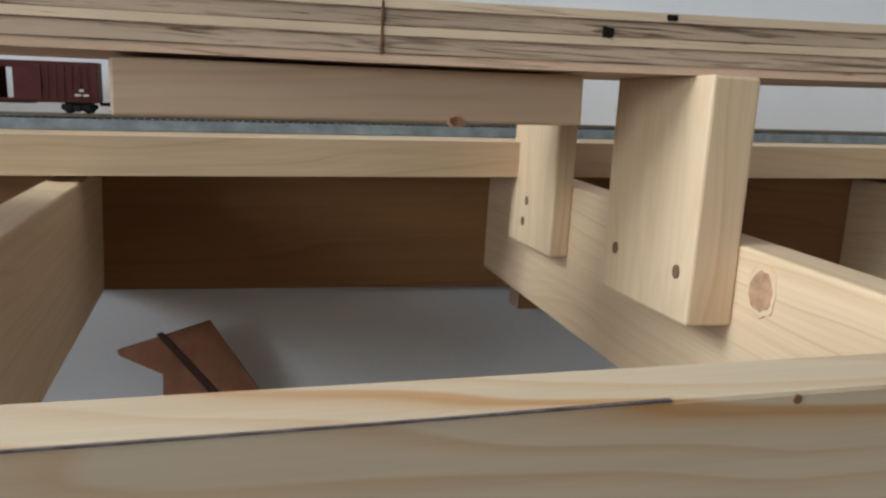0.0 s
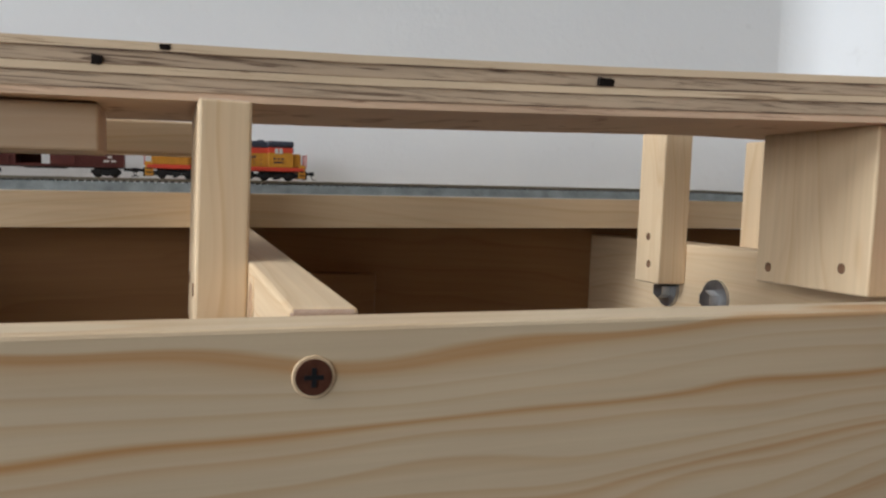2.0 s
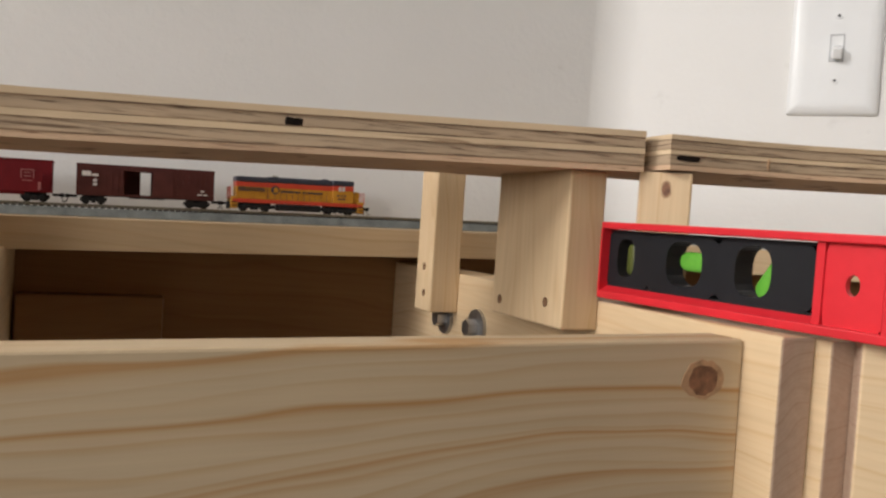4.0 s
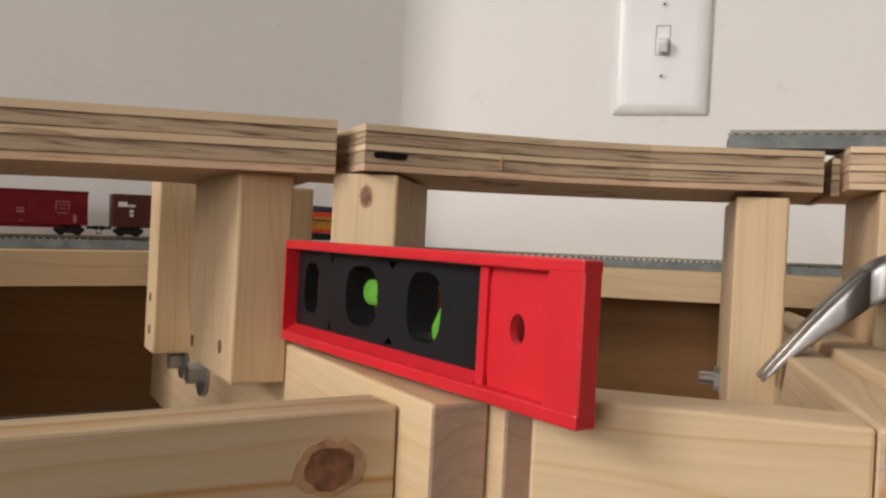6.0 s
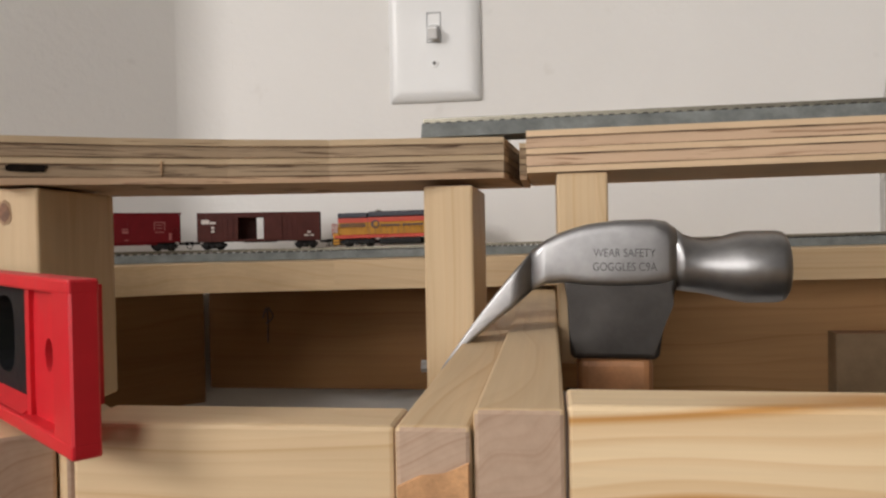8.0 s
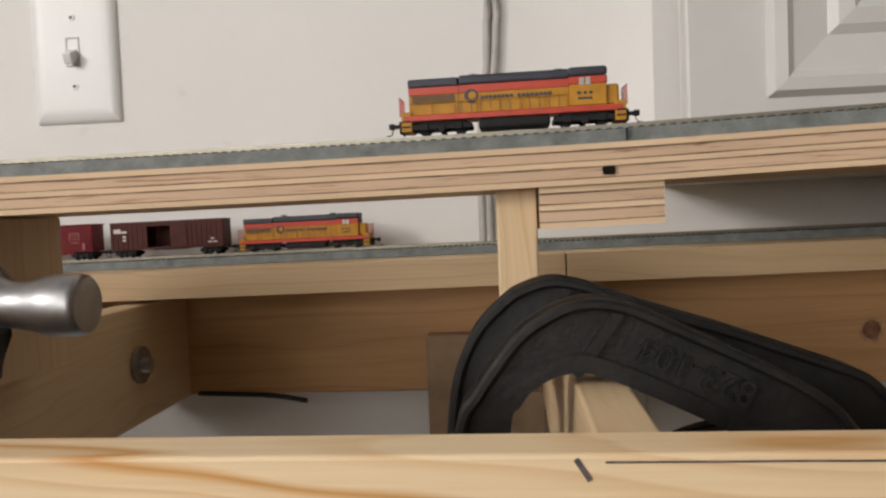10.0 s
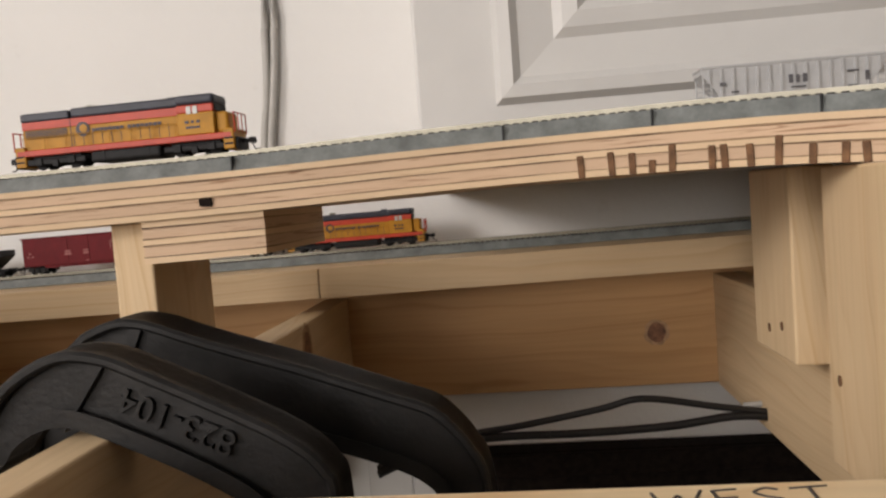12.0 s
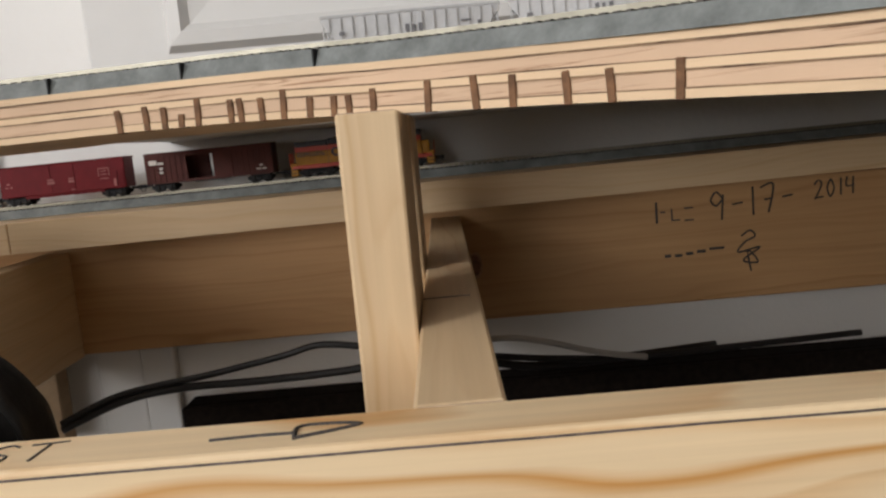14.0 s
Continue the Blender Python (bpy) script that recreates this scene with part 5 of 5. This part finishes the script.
def spirit_level():
    """Small torpedo level lying on the ribs: red flanged frame, dark recessed face, green vials."""
    ax, ay, L, t, h = 0.159, 0.581, 0.1672, -39.1, 0.0405
    o = thing("spirit_level", "red plastic spirit level with dark face and green vials", "spirit level", pose(ax, ay, -0.0095, 0, 0.3, t))
    T, F, lo, up, deep = 0.0210, 0.0068, 0.0040, 0.0036, 0.0058
    bm = bmesh.new()
    box(bm, 0, L, 0, F, h - up, h, 0.0007, 2)
    box(bm, 0, L, 0, F, 0, lo, 0.0007, 2)
    box(bm, 0, 0.0012, 0.0002, T, lo, h - up)
    box(bm, L - 0.0125, L, 0.0001, F - 0.0001, lo - 0.001, h - up + 0.001, 0.0006)
    box(bm, L - 0.0420, L - 0.0385, 0.0025, T, lo, h - up)
    # fillet along the lower flange
    slab_pts = [(0.0012, lo), (deep, lo), (deep, lo + 0.0026)]
    a = [bm.verts.new((0.0012, y, z)) for y, z in slab_pts]
    b = [bm.verts.new((L - 0.042, y, z)) for y, z in slab_pts]
    for q in ((a[0], a[1], a[2]), (b[2], b[1], b[0]), (a[0], b[0], b[1], a[1]), (a[1], b[1], b[2], a[2]), (a[2], b[2], b[0], a[0])):
        bm.faces.new(q)
    part("frame", bm, RED, o, "red flanged frame")
    # recessed red web with an oval hanging hole
    bm = bmesh.new()
    w0, w1, hz = L - 0.0385, L - 0.0125, h / 2 + 0.0005
    c = (w0 + w1) / 2 - 0.001
    za, zb = lo, h - up
    loops = []
    for y in (0.0036, 0.0062):
        rim, oval = [], []
        for k in range(32):
            a = 2 * math.pi * k / 32
            dx, dz = math.cos(a), math.sin(a)
            f = min((w1 - c if dx > 0 else c - w0) / max(abs(dx), 1e-6), (zb - hz if dz > 0 else hz - za) / max(abs(dz), 1e-6))
            rim.append(bm.verts.new((c + dx * f, y, hz + dz * f)))
            oval.append(bm.verts.new((c + 0.0030 * dx, y, hz + 0.0042 * dz)))
        loops.append((rim, oval))
    for k in range(32):
        q = (k + 1) % 32
        for rim, oval in loops:
            bm.faces.new((rim[k], rim[q], oval[q], oval[k]))
        bm.faces.new((loops[0][1][k], loops[0][1][q], loops[1][1][q], loops[1][1][k]))
        bm.faces.new((loops[0][0][k], loops[0][0][q], loops[1][0][q], loops[1][0][k]))
    part("web", bm, RED, o, "recessed red end web")
    # dark face block with three windows
    x0, x1 = 0.0013, L - 0.0421
    z0, z1 = lo + 0.0024, h - up - 0.0004
    zc = (z0 + z1) / 2
    wins = ((0.0140, 0.0062, 0.0100), (0.0535, 0.0112, 0.0108), (0.0930, 0.0095, 0.0112))
    cuts = [x0, 0.031, 0.0735, x1]
    for (cx, hw, hh), a0, a1 in zip(wins, cuts, cuts[1:]):
        bm = bmesh.new()
        loops = []
        for y in (deep, T - 0.003):
            rim, edge = [], []
            for k in range(24):
                a = 2 * math.pi * k / 24
                dx, dz = math.cos(a), math.sin(a)
                f = min((a1 - cx if dx > 0 else cx - a0) / max(abs(dx), 1e-6), (z1 - zc) / max(abs(dz), 1e-6))
                rim.append(bm.verts.new((cx + dx * f, y, zc + dz * f)))
                k4 = (abs(dx) ** 3 + abs(dz) ** 3) ** (-1 / 3)
                edge.append(bm.verts.new((cx + hw * dx * k4, y, zc + 0.0006 + hh * dz * k4)))
            loops.append((rim, edge))
        for k in range(24):
            q = (k + 1) % 24
            for rim, edge in loops:
                bm.faces.new((rim[k], rim[q], edge[q], edge[k]))
            bm.faces.new((loops[0][1][k], loops[0][1][q], loops[1][1][q], loops[1][1][k]))
        face = part("face", bm, DARKFACE, o, "dark charcoal face round a vial window")
    part("corner_block", boxed(x0, x1, deep + 0.0003, T - 0.0035, z0, z0 + 0.0012), DARKFACE, face)
    part("corner_block", boxed(x0, x1, deep + 0.0003, T - 0.0035, z1 - 0.0012, z1), DARKFACE, face)
    vial(o, "green level vial", 0.024, 0.0047, pose(0.0590, deep + 0.0050, zc + 0.0020))
    vial(o, "green slanting vial", 0.021, 0.0040, pose(0.0990, deep + 0.0050, zc - 0.0014, 0, -56, 0))
    vial(o, "dim olive plumb vial", 0.016, 0.0026, pose(0.0130, deep + 0.0050, zc, 0, 90, 0), VIAL_DIM)
    return o


def loft(bm, sections, yc):
    """Smooth body along x: sections of (x, top, bottom, half width, squareness)."""
    n, loops = 28, []
    for x, top, bot, hw, sq in sections:
        ring = []
        for k in range(n):
            a = 2 * math.pi * (k + 0.5) / n
            c, d = math.cos(a), math.sin(a)
            y = math.copysign(abs(c) ** (2 / sq), c) * hw
            z = math.copysign(abs(d) ** (2 / sq), d) * (top - bot) / 2
            ring.append(bm.verts.new((x, yc + y, (top + bot) / 2 + z)))
        loops.append(ring)
    for a, b in zip(loops, loops[1:]):
        for k in range(n):
            bm.faces.new((a[k], a[(k + 1) % n], b[(k + 1) % n], b[k])).smooth = True
    bm.faces.new(loops[0][::-1])
    bm.faces.new(loops[-1])
    return bm


def claw_hammer():
    """Claw hammer hung over the ribs: one forged head flowing from claw to face, handle hanging down."""
    yc, W = 0.6445, 0.0115
    o = thing("claw_hammer", "forged steel claw hammer hanging over the ribs", "hammer")
    head = part("cheek", loft(bmesh.new(), [(0.3858, 0.0310, 0.0150, 0.0120, 7.0), (0.3920, 0.0356, 0.0176, 0.0119, 7.0), (0.3980, 0.0385, 0.0182, 0.0118, 8.0), (0.4035, 0.0404, 0.0176, 0.0117, 9.0), (0.4090, 0.0418, 0.0168, 0.0116, 9.0), (0.4200, 0.0431, 0.0162, 0.0115, 9.0), (0.4340, 0.0432, 0.0163, 0.0115, 8.0), (0.4395, 0.0424, 0.0158, 0.0113, 5.0), (0.4435, 0.0398, 0.0148, 0.0110, 3.2)], yc), STEEL, o, "smooth steel cheek")
    # two prongs parted by a narrow slot
    line = [(0.3860, 0.0310, 0.0150), (0.3770, 0.0208, 0.0072), (0.3715, 0.0142, 0.0032), (0.3660, 0.0074, -0.0012), (0.3605, 0.0000, -0.0058), (0.3555, -0.0068, -0.0106), (0.3510, -0.0130, -0.0153), (0.3487, -0.0164, -0.0173)]
    for sy in (-1, 1):
        sec = []
        for i, (x, top, bot) in enumerate(line):
            slot = 0.0004 + 0.0030 * i / (len(line) - 1)
            sec.append((x, top, bot, (0.0121 - slot) / 2, 7.0))
        bm = loft(bmesh.new(), sec, 0.0)
        bm.transform(Matrix.Translation((0, yc + sy * 0.0063, 0)))
        part("claw_prong", bm, STEEL, o, "curved steel claw prong")
    bm = loft(bmesh.new(), [(0.4430, 0.0400, 0.0148, 0.0112, 3.0), (0.4465, 0.0372, 0.0140, 0.0108, 2.3), (0.4510, 0.0356, 0.0134, 0.0106, 2.0), (0.4560, 0.0352, 0.0126, 0.0110, 2.0), (0.4620, 0.0358, 0.0110, 0.0124, 2.0), (0.4668, 0.0372, 0.0098, 0.0137, 2.0), (0.4705, 0.0379, 0.0091, 0.0144, 2.0), (0.4825, 0.0379, 0.0091, 0.0144, 2.0), (0.4850, 0.0372, 0.0098, 0.0138, 2.0), (0.4860, 0.0358, 0.0112, 0.0124, 2.0)], yc)
    part("poll", bm, STEEL, o, "round striking face")
    sock = slab(bmesh.new(), [(0.3980, 0.0215), (0.3996, 0.0160), (0.4006, 0.0095), (0.4010, -0.0020), (0.4014, -0.0108), (0.4028, -0.0122), (0.4344, -0.0126), (0.4362, -0.0112), (0.4378, 0.0000), (0.4396, 0.0100), (0.4428, 0.0150), (0.4450, 0.0215)], yc - W + 0.0012, yc + W - 0.0012, 0.0022, 3)
    part("socket", sock, STEEL_DARK, o, "dull steel handle socket")
    part("handle", boxed(0.4040, 0.4340, yc - 0.0085, yc + 0.0085, -0.30, -0.0115, 0.004, 3), HANDLE, o, "reddish hickory handle")
    for text, z in (("WEAR SAFETY", 0.0299), ("GOGGLES C9A", 0.0244)):
        words(text, 0.0047, 0.0001, pose(0.4228, yc - W - 0.0001, z) @ FRONT @ pose(0, 0, 0, 0, 0, -1.0) @ Matrix.Diagonal((0.80, 1.0, 1, 1)), STAMP, head, "stamping", "stamped words")
    return o


def clamp(name, outer, inner, y0, y1, label, rib, number=""):
    """Cast clamp frame: deep web between raised rims."""
    o = thing(name, label, "clamp", I4, "black clamps")
    web = slab(bmesh.new(), outer + inner[::-1], y0 + 0.004, y1 - 0.004)
    part("web", web, IRON, o)

    def rim(line, w):
        bm = bmesh.new()
        loops = []
        pts = [Vector((x, 0, z)) for x, z in line]
        for i, p in enumerate(pts):
            d = (pts[min(i + 1, len(pts) - 1)] - pts[max(i - 1, 0)]).normalized()
            n = Vector((d.z, 0, -d.x))
            a, e = w, 0.0012
            prof = ((0, y0 + e), (e, y0), (a - e, y0), (a, y0 + e), (a, y1 - e), (a - e, y1), (e, y1), (0, y1 - e))
            loops.append([bm.verts.new((p.x + n.x * q, yy, p.z + n.z * q)) for q, yy in prof])
        for a, b in zip(loops, loops[1:]):
            for k in range(8):
                bm.faces.new((a[k], a[(k + 1) % 8], b[(k + 1) % 8], b[k]))
        bm.faces.new(loops[0][::-1])
        bm.faces.new(loops[-1])
        return bm
    part("rim", rim(outer, 0.0042), IRON, o, "raised outer rim")
    part("rim", rim(inner, -0.0040), IRON, o, "raised inner rim")
    # web rib across the bend
    bm = bmesh.new()
    (ax, az), (bx, bz) = rib
    a, b = Vector((ax, 0, az)), Vector((bx, 0, bz))
    side = (b - a).cross(Vector((0, 1, 0))).normalized() * 0.0022
    for y in (y0 + 0.0016, y1 - 0.0016):
        for p in (a + side, a - side, b - side, b + side):
            bm.verts.new((p.x, y, p.z))
    v = list(bm.verts)
    for q in ((0, 1, 2, 3), (7, 6, 5, 4), (0, 4, 5, 1), (1, 5, 6, 2), (2, 6, 7, 3), (3, 7, 4, 0)):
        bm.faces.new([v[i] for i in q])
    part("cross_rib", bm, IRON, o, "raised rib across the web")
    if number:
        words(number, 0.0132, 0.0016, pose(0.7425, y0 + 0.0036, -0.0005) @ FRONT @ pose(0, 0, 0, 0, 0, 180 - 25), IRON, o, "casting_number", "raised casting number, upside down")
    return o


def curve_pts(pts, n=5):
    out = []
    for i in range(len(pts) - 1):
        p0, p1, p2, p3 = (Vector(pts[max(0, min(len(pts) - 1, j))]) for j in (i - 1, i, i + 1, i + 2))
        for k in range(n):
            t = k / n
            out.append(tuple(0.5 * (2 * p1 + (p2 - p0) * t + (2 * p0 - 5 * p1 + 4 * p2 - p3) * t * t + (3 * p1 - p0 - 3 * p2 + p3) * t ** 3)))
    out.append(tuple(pts[-1]))
    return out


def clamps():
    outer = curve_pts([(0.650, -0.070), (0.656, -0.020), (0.663, -0.007), (0.670, 0.003), (0.679, 0.014), (0.688, 0.0205), (0.698, 0.025), (0.708, 0.0262), (0.720, 0.0238), (0.733, 0.018), (0.749, 0.0104), (0.764, 0.003), (0.779, -0.005), (0.789, -0.012), (0.795, -0.019), (0.798, -0.027), (0.799, -0.060)])
    inner = curve_pts([(0.672, -0.070), (0.675, -0.020), (0.679, -0.011), (0.684, -0.005), (0.692, -0.0005), (0.702, 0.0012), (0.713, -0.0018), (0.725, -0.007), (0.740, -0.014), (0.755, -0.022), (0.768, -0.031), (0.774, -0.042), (0.775, -0.060)])
    clamp("clamp", outer, inner, 0.583, 0.603, "black cast iron clamp frame hooked over a rib", ((0.7000, -0.0012), (0.7165, 0.0215)), "823-104")
    outer = curve_pts([(0.646, -0.070), (0.650, -0.020), (0.660, 0.006), (0.675, 0.0215), (0.683, 0.026), (0.691, 0.0285), (0.699, 0.029), (0.710, 0.0265), (0.723, 0.0215), (0.746, 0.0135), (0.769, 0.006), (0.791, -0.002), (0.813, -0.010), (0.825, -0.015), (0.834, -0.0235), (0.840, -0.032), (0.845, -0.043), (0.848, -0.075)])
    inner = curve_pts([(0.666, -0.070), (0.668, -0.030), (0.680, -0.008), (0.696, -0.0042), (0.710, -0.0045), (0.760, -0.022), (0.802, -0.036), (0.820, -0.045), (0.826, -0.055), (0.827, -0.075)])
    clamp("clamp", outer, inner, 0.640, 0.665, "larger black cast iron clamp frame hooked over a rib", ((0.6900, 0.0000), (0.7020, 0.0250)))


def cables():
    c = thing("black_cable", "pair of black cables slung under the bench", "cable")
    a = [(0.76, 0.83, -0.104), (0.799, 0.838, -0.0900), (0.859, 0.838, -0.0815), (0.907, 0.838, -0.0734), (0.936, 0.838, -0.068), (0.984, 0.838, -0.076), (1.039, 0.838, -0.0846), (1.09, 0.84, -0.092), (1.15, 0.85, -0.0980), (1.3, 0.86, -0.098)]
    b = [(0.76, 0.83, -0.108), (0.799, 0.838, -0.0945), (0.840, 0.838, -0.0890), (0.892, 0.838, -0.0888), (0.950, 0.838, -0.0868), (0.997, 0.838, -0.0820), (1.039, 0.838, -0.0885), (1.085, 0.845, -0.0975), (1.2, 0.86, -0.0975)]
    part("cable", tube(bmesh.new(), a, 0.0023), CABLE, c)
    part("cable", tube(bmesh.new(), b, 0.0028), CABLE, c)
    g = thing("grey_cable", "grey cable ending on the black case", "cable")
    part("cable", tube(bmesh.new(), [(1.00, 0.85, -0.079), (1.0515, 0.842, -0.0751), (1.079, 0.842, -0.0795), (1.116, 0.842, -0.0905), (1.149, 0.846, -0.0978)], 0.0021), CORD, g)


def cable_end():
    c = thing("cable_end", "end of a black cable lying along the back panel", "cable")
    part("cable", tube(bmesh.new(), [(0.405, 0.957, -0.0885), (0.43, 0.957, -0.0895), (0.455, 0.957, -0.0905), (0.478, 0.957, -0.0925), (0.500, 0.957, -0.0965)], 0.0022), CABLE, c)


def build():
    room()
    switch_plate()
    wall_cord()
    wall_cabinet()
    black_panel()
    cardboard()
    trim_boards()
    bench_left()
    bench_middle()
    bench_right()
    decks()
    wood_offcut()
    tracks()
    spirit_level()
    claw_hammer()
    clamps()
    cables()
    cable_end()


build()
upper = taller(loco("yellow and vermilion model locomotive parked on the plywood deck"), 1.09)
upper.matrix_world = pose(0.6815, high_line(0.6815), high_z(0.6815) + 0.0068 + 0.0028, 0, -0.6, 0)
hop = taller(grey_hopper(), 1.0, 0.955)
hop.matrix_world = pose(1.0132, 0.776, 0.0942 + 0.0096)
yel = taller(yellow_wagon(), 1.0, 0.955)
yel.matrix_world = pose(1.2135, 0.744, 0.0955 + 0.0096, 0, 0, -14)
copy_thing(hop, pose(1.1145, 0.766, 0.0948 + 0.0096, 0, 0, -10))
lead = copy_thing(upper, I4)
tagged(lead, "yellow and vermilion model locomotive pulling the lower train")
box_a, box_b, hop_c = taller(boxcar_brown(), 1.09), taller(boxcar_red(), 1.09), tank_black()

# nose of the lower train along its line, second by second
NOSE = [(0.0, -0.541), (0.5, -0.494), (1.0, -0.444), (1.5, -0.393), (2.0, -0.341), (2.5, -0.290), (3.0, -0.239), (3.5, -0.185), (4.0, -0.130), (4.5, -0.074), (5.0, -0.018), (5.5, 0.039), (6.0, 0.096), (6.5, 0.154), (7.0, 0.213), (7.5, 0.274), (8.0, 0.335), (8.5, 0.395), (9.0, 0.456), (9.5, 0.514), (10.0, 0.571), (10.5, 0.627), (11.0, 0.683), (11.5, 0.739), (12.0, 0.796), (12.5, 0.853), (13.0, 0.910), (13.5, 0.967), (14.0, 1.024)]


def motions():
    for ob, behind in ((lead, 0.0605), (box_a, 0.1755), (box_b, 0.2865), (hop_c, 0.3975)):
        rows = []
        for t, u in NOSE:
            x, y, a = low_line(u - behind)
            x1, y1, _ = low_line(u - behind + 0.036)
            x2, y2, _ = low_line(u - behind - 0.036)
            a = math.atan2(y1 - y2, x1 - x2)
            z1, z2 = low_z(u - behind + 0.036), low_z(u - behind - 0.036)
            rows.append((t, pose((x1 + x2) / 2, (y1 + y2) / 2, (z1 + z2) / 2 + 0.009, 0, -math.degrees(math.atan2(z1 - z2, 0.072)), math.degrees(a))))
        walk(ob, rows)


motions()
